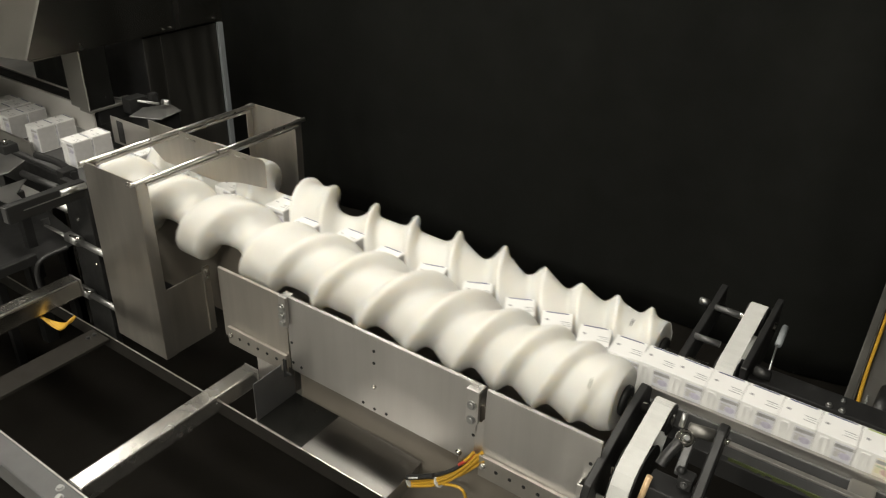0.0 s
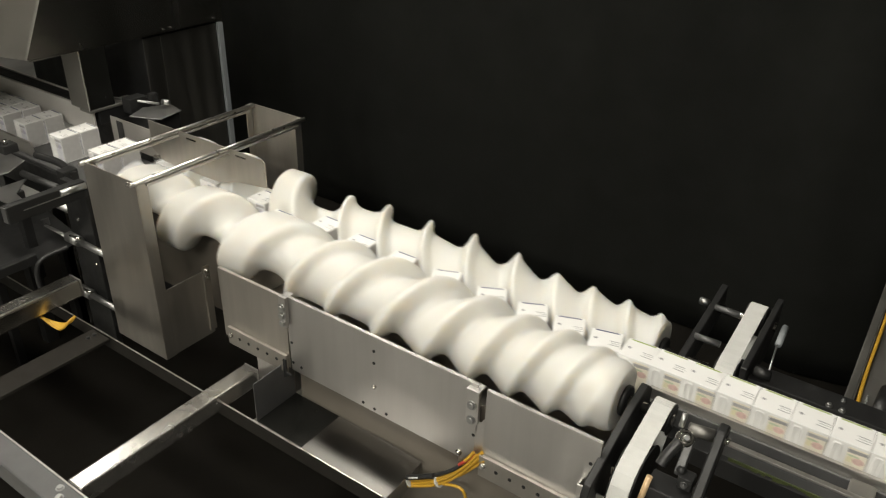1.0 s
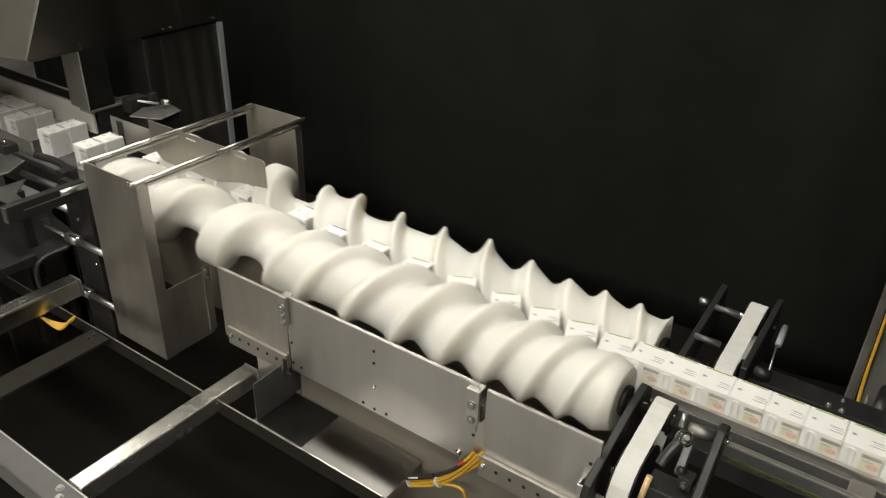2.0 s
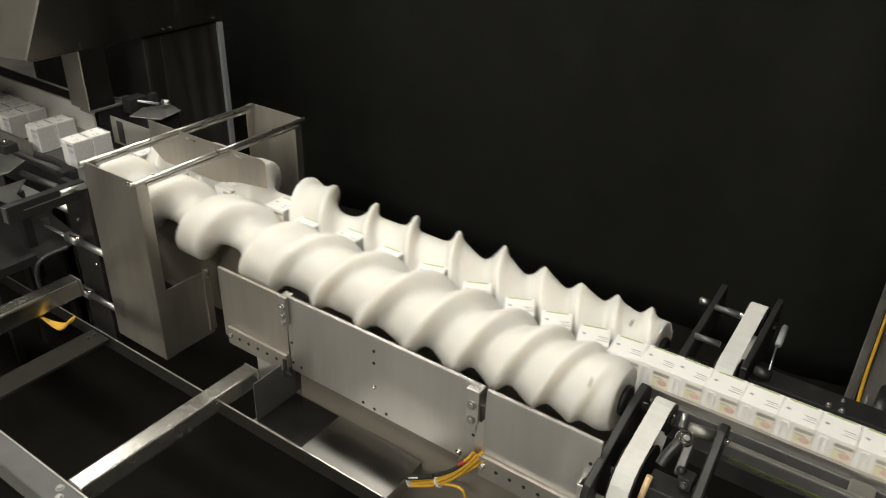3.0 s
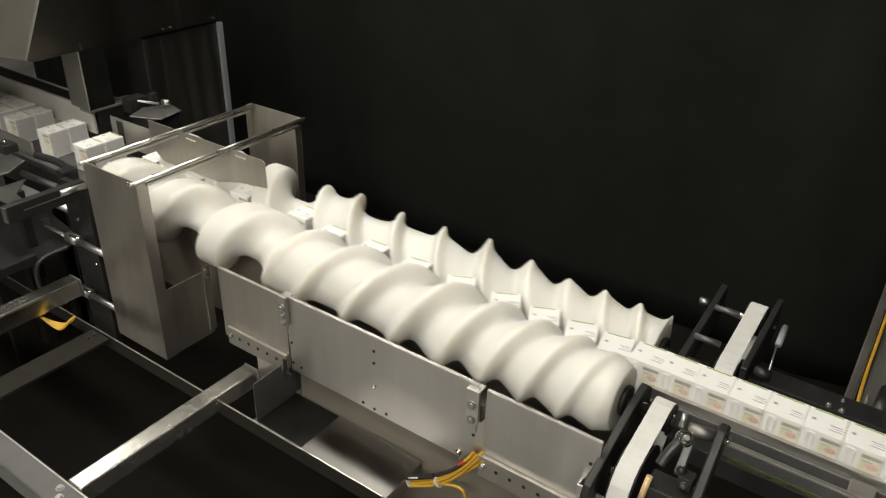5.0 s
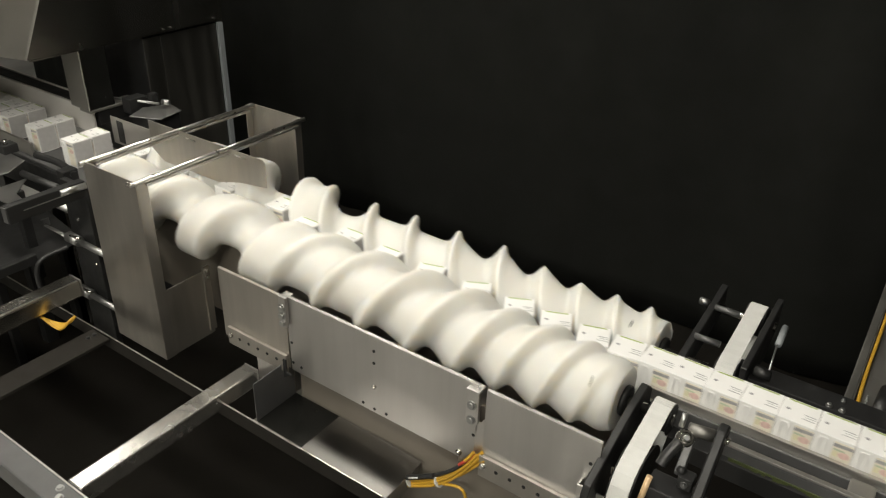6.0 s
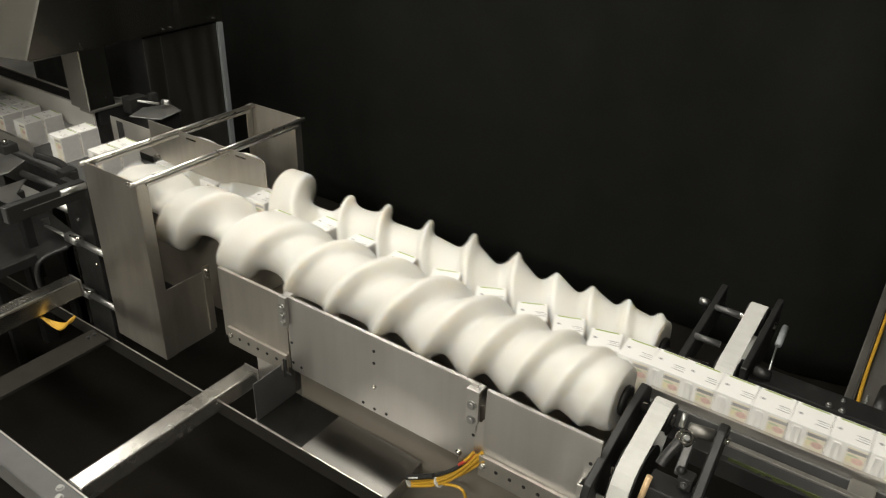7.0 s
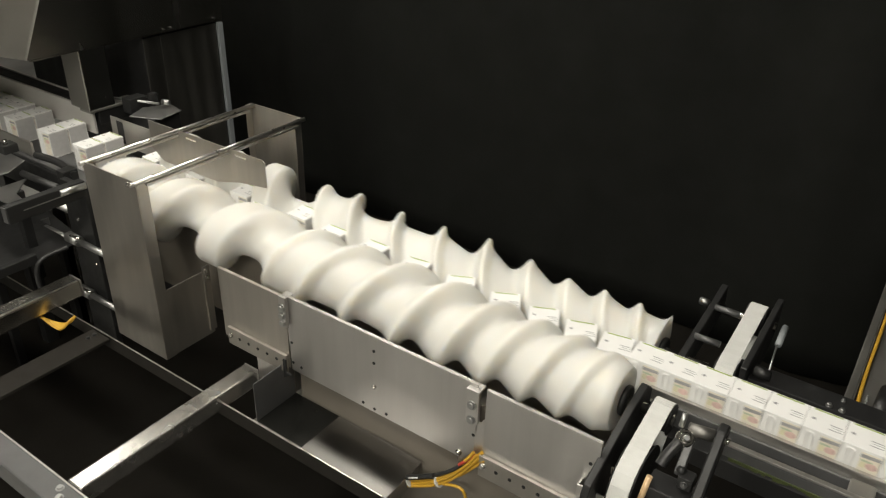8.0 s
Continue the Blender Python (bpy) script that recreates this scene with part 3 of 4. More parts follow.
def cable_bundle():
    """Tied cables that leave the tray and climb behind the side plate."""
    c = thing("cable_bundle", -0.72, 1.06, W(-1.366), "bundle of yellow cables tied under the conveyor", "cables")
    run = [(-0.15, -0.068), (-0.085, -0.030), (-0.043, -0.007), (0.021, 0.040), (0.065, 0.090), (0.098, 0.138), (0.112, 0.160)]
    for k in range(6):
        row, col = k % 3, k // 3
        fan = (k - 2.5) * 0.0035
        path = []
        for i, (x, z) in enumerate(run):
            w = max(0, i - 3) / 3
            path.append((x + fan * w * 1.5, 0.008 * col - 0.004 + 0.003 * math.sin(i + k) + 0.012 * w, z + 0.0085 * (1 - row) + 0.002 * math.sin(1.7 * i + 2.2 * k)))
        part("cable", tube_path(path, 0.0039), CABLE, c)
    part("cable", tube_path([(0.030, -0.006, 0.040), (0.070, -0.008, 0.060), (0.088, -0.008, 0.056), (0.095, -0.006, 0.03), (0.096, -0.004, -0.1)], 0.0035), CABLE, c)
    part("cable", tube_path([(0.01, -0.004, 0.054), (0.050, -0.004, 0.090), (0.078, 0.0, 0.127), (0.088, 0.01, 0.140)], 0.0048), BLACK, c, "black cable")
    part("cable", tube_path([(0.070, -0.005, 0.122), (0.088, 0.002, 0.142), (0.100, 0.012, 0.158)], 0.0036), RED, c, "red cable")
    part("cable_sleeve", tube_path([(-0.12, -0.006, -0.030), (-0.076, -0.006, -0.006), (-0.038, -0.006, 0.020), (0.006, -0.006, 0.050)], 0.0068), BLACK, c, "black sleeve")
    d = Vector((0.045, 0, 0.030)).normalized()
    bm = rod(Vector((-0.062, -0.0108, 0.0055)), Vector((-0.062, -0.0108, 0.0055)) + d * 0.032, 0.0026, 8)
    part("sleeve_label", bm, BELT, c, "white marker strip")
    for x, z in ((-0.064, -0.014), (0.016, 0.036)):
        p = Vector((x, 0.0, z))
        part("cable_tie", rod(p - d * 0.0022, p + d * 0.0022, 0.0152, 14), BELT, c, "white cable tie")


cable_bundle()

# ---------------------------------------------------------------- infeed conveyor


def infeed():
    f = thing("infeed_conveyor", 0.0, LANE, BASE, "infeed conveyor with steel side rails", "conveyor")
    part("belt", box(-0.36, 4.6, -0.034, 0.034, -0.012, -0.0006, 0.002), DARK_STEEL, f)
    part("side_rail", box(-0.345, 4.6, -0.050, -0.041, 0.022, 0.050, 0.002), STEEL_X, f)
    part("lower_rail", box(-0.33, 4.6, -0.058, -0.0505, -0.02, 0.030, 0.002), DARK_STEEL, f)
    part("side_rail", box(-0.33, 4.6, 0.043, 0.052, -0.02, 0.03, 0.002), STEEL_X, f)
    part("bed_channel", box(-0.33, 4.6, -0.098, -0.0585, -0.06, -0.015, 0.002), BLACK_METAL, f)
    part("front_bar", box(-0.185, 4.6, -0.122, -0.110, 0.044, 0.050, 0.0015), STEEL_X, f, "bright edge bar")
    part("front_rail", box(-0.185, 4.6, -0.121, -0.112, 0.018, 0.0435, 0.002), DARK_STEEL, f)
    part("rail_spacer", box(0.055, 0.10, -0.1095, -0.0585, 0.026, 0.040, 0.003), DULL_STEEL, f)
    bm = bmesh.new()
    rng = random.Random(11)
    x = -0.15
    while x < 1.2:                # ragged fringe, made up to paint a green reflection
        w = rng.uniform(0.006, 0.016)
        add_box(bm, x, x + w, -0.1225, -0.1135, 0.018 - rng.uniform(0.003, 0.009), 0.0195, 0.0008)
        x += w
    part("belt_edge", bm, GREEN_FRINGE, f, "made-up ragged green fringe below the front rail")
    part("rear_rail", box(-0.22, 4.6, 0.135, 0.20, -0.05, 0.03, 0.003), BLACK_METAL, f)
    for x, y, r in ((-0.022, 0.145, 0.005), (0.004, 0.143, 0.005), (0.0, 0.179, 0.0035)):
        bolt(f, x, y, 0.031, r, facing="z", mat=ALU)
    part("cover", box(-0.13, 4.6, -0.34, -0.15, -0.10, -0.07, 0.004), BLACK_METAL, f)
    for y, z, r in ((-0.21, -0.03, 0.009), (-0.27, -0.045, 0.012)):
        part("guide_rod", rod((-0.16, y, z), (1.2, y, z), r, 16, 0.001), DARK_STEEL, f)
    for k in range(5):
        part("cross_rib", box(-0.05 + 0.16 * k, -0.03 + 0.16 * k, -0.34, -0.126, -0.069, -0.05, 0.003), BLACK_METAL, f)
    for x in (0.3, 1.8, 3.3, 4.5):
        part("leg", box(x - 0.02, x + 0.02, -0.09, -0.06, -BASE, -0.0605, 0.003), BLACK_METAL, f)
        part("leg", box(x - 0.02, x + 0.02, 0.15, 0.19, -BASE, -0.0505, 0.003), BLACK_METAL, f)
    for x in (-0.10, 0.02, 0.14):
        part("roller", rod((x, -0.33, -0.055), (x + 0.07, -0.33, -0.055), 0.02, 20, 0.002), BLACK_METAL, f)


infeed()

def belt_loop(c1, r1, c2, r2, hx, teeth):
    """A closed belt round two pulleys, with shallow cross ribs on its back."""
    ax = c2 - c1
    phi, bb = math.atan2(ax.y, ax.x), math.acos((r1 - r2) / ax.length)
    base = []
    for k in range(25):
        t = phi + bb + (math.tau - 2 * bb) * k / 24
        base.append((c1, r1, t))
    pts = [(c.x + r * math.cos(t), c.y + r * math.sin(t), math.cos(t), math.sin(t)) for c, r, t in base]
    end = [(c2.x + r2 * math.cos(phi - bb + 2 * bb * k / 24), c2.y + r2 * math.sin(phi - bb + 2 * bb * k / 24),
            math.cos(phi - bb + 2 * bb * k / 24), math.sin(phi - bb + 2 * bb * k / 24)) for k in range(25)]
    def span(p, q):
        return [tuple(p[i] + (q[i] - p[i]) * k / teeth for i in range(4)) for k in range(1, teeth)]
    ring = pts + span(pts[-1], end[0]) + end + span(end[-1], pts[0])
    bm = bmesh.new()
    n = len(ring)
    out, inn = [[], []], [[], []]
    for k, (y, z, cy, cz) in enumerate(ring):
        h = 0.0035 + (0.0009 if k % 2 else 0.0)
        for s, x in enumerate((-hx, hx)):
            out[s].append(bm.verts.new((x, y + h * cy, z + h * cz)))
            inn[s].append(bm.verts.new((x, y, z)))
    for k in range(n):
        j = (k + 1) % n
        bm.faces.new((out[0][k], out[0][j], out[1][j], out[1][k]))
        bm.faces.new((inn[0][k], inn[1][k], inn[1][j], inn[0][j]))
        bm.faces.new((out[0][k], inn[0][k], inn[0][j], out[0][j]))
        bm.faces.new((out[1][k], out[1][j], inn[1][j], inn[1][k]))
    bmesh.ops.recalc_face_normals(bm, faces=bm.faces)
    return bm


def belt_drive(sign, x, c2, r1, r2, arm_x):
    """Toothed belt and pulleys that turn one screw."""
    y0 = LANE + sign * AXIS
    d = thing("belt_drive", x, y0, AXIS_Z, "white toothed drive belt on black pulleys", "belt drive", "screw drives")
    c1, c2 = Vector((0, 0)), Vector(c2)
    part("belt", belt_loop(c1, r1, c2, r2, 0.0195, 14), BELT, d, "white toothed belt")
    for c, r in ((c1, r1), (c2, r2)):
        bm = rod((-0.019, c.x, c.y), (0.019, c.x, c.y), r - 0.001, 36)
        wheel = part("pulley", bm, BLACK_METAL, d)
        part("pulley_flange", rod((0.0205, c.x, c.y), (0.0235, c.x, c.y), r + 0.004, 36, 0.001), BLACK_METAL, wheel)
        part("pulley_flange", rod((-0.0235, c.x, c.y), (-0.0205, c.x, c.y), r + 0.001, 36, 0.001), BLACK_METAL, wheel)
    g = (c2 - c1).normalized()
    e = Vector((-g.y, g.x))
    if e.y < 0:
        e = -e
    p, q = c1 - g * 0.05, c2 + g * 0.06
    rim = [Vector(v) for v in ((0.05, 0.02), (0.02, 0.045), (-0.05, 0.035), (-0.235, -0.028), (-0.245, -0.05), (-0.245, -0.13), (0.0, -0.13), (0.05, -0.06))] if sign < 0 else [p + e * 0.014, p + e * 0.03, q + e * 0.03, q + e * 0.014, q - e * 0.05, p - e * 0.05]
    part("arm_plate", prism([(v.x, v.y) for v in rim], "x", arm_x - x - 0.008, arm_x - x + 0.008, 0.002), BLACK_METAL, d, "black bearing plate")
    part("pulley_shaft", rod((arm_x - x - 0.02, c2.x, c2.y), (0.05, c2.x, c2.y), 0.011, 18), CHROME, d)
    return d


near_drive = belt_drive(-1, -0.296, (-0.122, -0.083), 0.030, 0.082, -0.3455)
far_drive = belt_drive(1, -0.231, (0.215, 0.028), 0.036, 0.036, -0.325)
for gx, gy in ((0.0, 0.175), (0.0, 0.03)):
    part("tie_bar", rod((-0.088, gy, 0.052), (-0.03, gy, 0.052), 0.0075, 14), DARK_STEEL, far_drive)
part("outer_plate", prism([(-0.02, 0.02), (-0.02, 0.05), (0.27, 0.075), (0.29, 0.0), (0.2, -0.06), (0.0, -0.06)], "x", 0.03, 0.044, 0.002), BLACK_METAL, far_drive)
part("lever_rod", rod((0.082, 0.012, 0.045), (0.074, 0.095, 0.058), 0.0022, 10), ALU, far_drive, "thin steel lever")
part("lever_grip", rod((0.076, 0.095, 0.058), (0.073, 0.17, 0.066), 0.0075, 14, 0.003), GREY_PAINT, far_drive, "grey lever grip")
part("lever_joint", rod((0.055, 0.0, 0.04), (0.09, 0.0, 0.04), 0.012, 14, 0.002), BLACK_METAL, far_drive)
part("plate_knob", rod((-0.128, 0.185, 0.05), (-0.104, 0.185, 0.05), 0.009, 12, 0.002), ALU, far_drive)


def air_fitting():
    a = thing("tension_unit", -0.222, 1.15, W(-0.991), "chrome elbow fitting with black lever on the belt tensioner", "fitting")
    c = Vector((0.002, 0.0, -0.004))
    d = Vector((0.35, -0.62, 0.70)).normalized()
    bm = rod(c - d * 0.012, c + d * 0.006, 0.0165, 28, 0.002)
    add_rod(bm, c + d * 0.0061, c + d * 0.012, 0.0105, 24, 0.002)
    part("elbow", bm, CHROME, a, "polished clamp ring")
    part("elbow_nut", rod(c + d * 0.0121, c + d * 0.017, 0.006, 6, 0.001), ALU, a)
    part("eye_bolt", rod((-0.012, 0.014, 0.006), (-0.012, 0.026, 0.030), 0.0055, 12, 0.001), ALU, a)
    part("neck", prism([(0.002, -0.004), (0.016, -0.014), (-0.018, -0.064), (-0.032, -0.068), (-0.038, -0.056)], "x", 0.004, 0.020, 0.002), DARK_STEEL, a, "flat steel link")
    part("lever", tube_path([(-0.004, -0.010, -0.008), (-0.014, -0.030, -0.028), (-0.019, -0.042, -0.042), (-0.020, -0.046, -0.047)], 0.0105), BLACK, a, "black rubber grip")
    part("lever_knob", rod((0.010, -0.036, -0.048), (0.024, -0.040, -0.044), 0.0075, 14, 0.002), BLACK, a)
    part("clamp", box(0.016, 0.044, -0.055, -0.025, -0.075, -0.048, 0.004), BLACK_METAL, a)
    bolt(a, 0.03, -0.056, -0.06, 0.005, mat=DARK_STEEL)
    part("cross_bar", rod((0.0, 0.020, 0.004), (0.050, 0.034, 0.0), 0.0125, 18, 0.001), DULL_STEEL, a)
    part("bracket", prism([(-0.19, -0.22), (-0.13, -0.22), (-0.04, -0.09), (0.045, 0.0), (0.052, 0.022), (0.035, 0.036), (0.012, 0.032), (-0.06, -0.05), (-0.10, -0.09)], "x", 0.050, 0.068, 0.003), BLACK_METAL, a, "black tensioner bracket")
    bolt(a, 0.069, 0.02, 0.012, 0.007, facing="+x")
    bolt(a, 0.069, -0.075, -0.085, 0.007, facing="+x")
    part("shaft", rod((-0.03, -0.085, -0.135), (0.052, -0.085, -0.135), 0.014, 18), ALU, a)
    part("base_block", box(-0.035, 0.05, -0.075, -0.02, -0.125, -0.085, 0.004), BLACK_METAL, a)
    part("hose_end", rod((-0.030, -0.066, -0.066), (-0.034, -0.086, -0.118), 0.006, 12), BRASS, a, "tan hose end")
    part("hose", tube_path([(-0.034, -0.086, -0.118), (-0.036, -0.09, -0.16), (-0.034, -0.09, -0.28)], 0.0055), CABLE, a, "yellow hose")


air_fitting()
eb = thing("end_bracket", -0.349, PF, W(-1.10), "folded steel bracket at the end of the side plate", "bracket")
part("bracket_sheet", box(-0.030, 0.10, -0.022, -0.018, -0.25, -0.035, 0.001), STEEL, eb)
part("bracket_lip", box(-0.030, -0.026, -0.0179, 0.0, -0.25, -0.035, 0.001), STEEL, eb)

# ---------------------------------------------------------------- far end of the machine
def packer():
    hood = thing("packer_hood", -3.3, 1.55, W(-0.732), "large brushed steel hood of the packing machine", "hood")
    # front face with a slanting fold, then the body behind it
    bm = bmesh.new()
    rings = []
    for x, y0, y1 in ((0.813, -0.47, -0.02), (0.35, -0.60, -0.15), (-0.7, -0.60, -0.15)):
        rings.append([bm.verts.new(p) for p in ((x, y0, 0), (x, 0.515, 0), (x, 0.515, 0.932), (x, y1, 0.932))])
    for p, q in zip(rings, rings[1:]):
        for k in range(4):
            bm.faces.new((p[k], p[(k + 1) % 4], q[(k + 1) % 4], q[k]))
    bm.faces.new(rings[0])
    bm.faces.new(rings[-1][::-1])
    bmesh.ops.recalc_face_normals(bm, faces=bm.faces)
    fold = [e for e in bm.edges if {v for v in e.verts} == {rings[0][0], rings[0][3]}]
    bmesh.ops.bevel(bm, geom=fold, offset=0.16, segments=24, affect="EDGES")
    bm.normal_update()
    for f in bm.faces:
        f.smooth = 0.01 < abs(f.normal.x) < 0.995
        # faces beyond the fold take the paler steel, painting light on them
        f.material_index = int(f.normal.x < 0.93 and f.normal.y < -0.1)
    part("hood_shell", bm, [HOOD_STEEL, HOOD_LIT], hood)
    part("hood_lip", box(0.798, 0.812, -0.28, 0.51, -0.008, -0.0005, 0.002), HOOD_STEEL, hood)
    for y in (0.235, 0.268, 0.47):
        bolt(hood, 0.815, y, 0.006, 0.0028, facing="+x")
    cab = thing("side_cabinet", -2.5, 1.70, 0.0, "tall dark steel machine cabinet with panels", "cabinet")
    part("cabinet_body", box(-0.5, -0.004, 0.0, 0.352, 0.0, W(-0.746), 0.003), BLACK_METAL, cab)
    part("panel", box(-0.0035, 0.002, 0.075, 0.335, 0.1, W(-0.75), 0.002), CABINET, cab, "flat front panel")
    part("edge_panel", box(-0.0035, 0.001, 0.0, 0.0725, 0.1, W(-0.75), 0.002), CABINET, cab, "narrow front panel")
    part("corner_strip", box(-0.0035, 0.012, 0.342, 0.366, 0.0, W(-0.748), 0.003), GREY_PAINT, cab, "pale corner strip")
    post = thing("machine_post", -2.488, 1.438, W(-0.95), "square steel post under the hood", "post")
    # lit and shaded sides of the post are set by colour
    shaft = part("post_body", box(-0.115, 0.0, 0.0, 0.10, 0.0, 0.215, 0.003), DARK_GLOSS, post)
    part("post_face", box(-0.110, -0.004, -0.003, -0.0003, 0.0, 0.213, 0.001), DULL_STEEL, shaft, "paler face sheet for the lit side")
    part("post_edge", box(-0.0035, 0.0035, -0.0035, 0.0, 0.0, 0.213, 0.001), CHROME, shaft, "bright edge strip")
    part("foot_plate", box(-0.06, 0.004, -0.004, 0.19, -0.010, -0.0005, 0.002), DULL_STEEL, post)
    part("foot_arm", box(-0.05, 0.0, 0.03, 0.25, -0.06, -0.0105, 0.002), BLACK_METAL, post)
    out = thing("outfeed_conveyor", -2.3, LANE, BASE, "outfeed conveyor carrying paired cartons", "conveyor")
    part("belt", box(-5.3, 0.24, -0.12, 0.12, -0.012, -0.0006, 0.002), DARK_STEEL, out)
    part("side_rail", box(-5.3, -0.20, 0.088, 0.098, 0.05, 0.146, 0.003), RAIL, out, "tall steel guide rail")
    part("rail_cap", box(-5.3, -0.33, 0.0985, 0.15, 0.10, 0.148, 0.003), BLACK_METAL, out, "dark cover over the rail")
    part("rail_edge", box(-5.3, -0.33, 0.1505, 0.156, 0.12, 0.152, 0.001), RAIL, out)
    part("side_rail", box(-5.3, -0.30, -0.105, -0.095, 0.0, 0.05, 0.002), STEEL_X, out)
    part("guide_sheet", box(-0.12, 0.125, 0.104, 0.107, 0.035, 0.135, 0.001), STEEL_X, out, "pale guide sheet")
    part("label_strip", box(-0.085, -0.05, 0.1025, 0.1035, 0.045, 0.125, 0.0), BLACK, out, "dark label strip")
    part("frame_beam", box(-5.3, 0.2, -0.13, 0.13, -0.12, -0.0125, 0.004), BLACK_METAL, out)
    for x in (-4.4, -2.4, -0.6):
        part("leg", box(x - 0.025, x + 0.025, -0.1, -0.05, -BASE, -0.1205, 0.003), BLACK, out)
        part("leg", box(x - 0.025, x + 0.025, 0.05, 0.1, -BASE, -0.1205, 0.003), BLACK, out)
    sens = thing("sensor_table", -2.32, 1.60, W(-0.965), "steel shelf with small black sensor clamps", "sensor mount")
    part("shelf", prism([(-0.06, -0.085), (0.05, -0.035), (0.03, 0.07), (-0.06, 0.09), (-0.10, 0.0)], "z", -0.004, 0.0, 0.001), ALU, sens)
    part("shelf_box", box(-0.08, 0.03, -0.06, 0.06, -0.10, -0.0045, 0.003), BLACK_METAL, sens)
    part("clamp_block", box(-0.16, -0.11, -0.04, 0.03, -0.02, 0.035, 0.003), BLACK, sens)
    part("clamp_block", box(-0.105, -0.08, 0.03, 0.06, 0.0, 0.045, 0.003), BLACK, sens)
    part("clamp_rod", rod((-0.22, -0.06, 0.03), (-0.04, 0.03, 0.02), 0.0045, 14), ALU, sens)
    part("clamp_knob", rod((-0.05, 0.05, 0.02), (-0.02, 0.06, 0.02), 0.010, 12, 0.002), ALU, sens)
    guide = thing("near_guide", -2.33, 1.12, W(-1.02), "angled steel guide plates with black clamps", "lane guide")
    part("guide_plate", prism([(-0.33, 0.03), (-0.09, 0.02), (-0.04, -0.06), (-0.04, -0.13), (-0.33, -0.14)], "z", -0.004, 0.0, 0.001), ALU, guide, "bent grey plate")
    part("guide_plate", prism([(-0.02, -0.02), (0.06, -0.10), (0.17, -0.12), (0.17, -0.15), (-0.02, -0.16)], "z", -0.034, -0.03, 0.001), ALU, guide)
    part("guide_bar", tube_path([(-0.08, 0.055, 0.01), (0.02, 0.075, 0.005), (0.10, 0.06, 0.0), (0.14, 0.05, 0.0)], 0.012), BLACK, guide, "black curved guide bar")
    part("guide_bar", rod((-0.02, -0.03, -0.01), (0.16, -0.02, -0.012), 0.011, 12), BLACK, guide)
    part("clamp_block", box(0.09, 0.13, 0.02, 0.07, -0.03, 0.015, 0.003), BLACK, guide)
    part("clamp_block", box(-0.22, -0.17, 0.0, 0.05, 0.001, 0.03, 0.003), BLACK, guide)
    part("clamp_bolt", rod((-0.19, 0.02, 0.03), (-0.19, 0.02, 0.045), 0.008, 6), CHROME, guide)
    part("guide_post", box(0.02, 0.05, -0.10, -0.07, -0.35, -0.0345, 0.003), BLACK_METAL, guide)


packer()


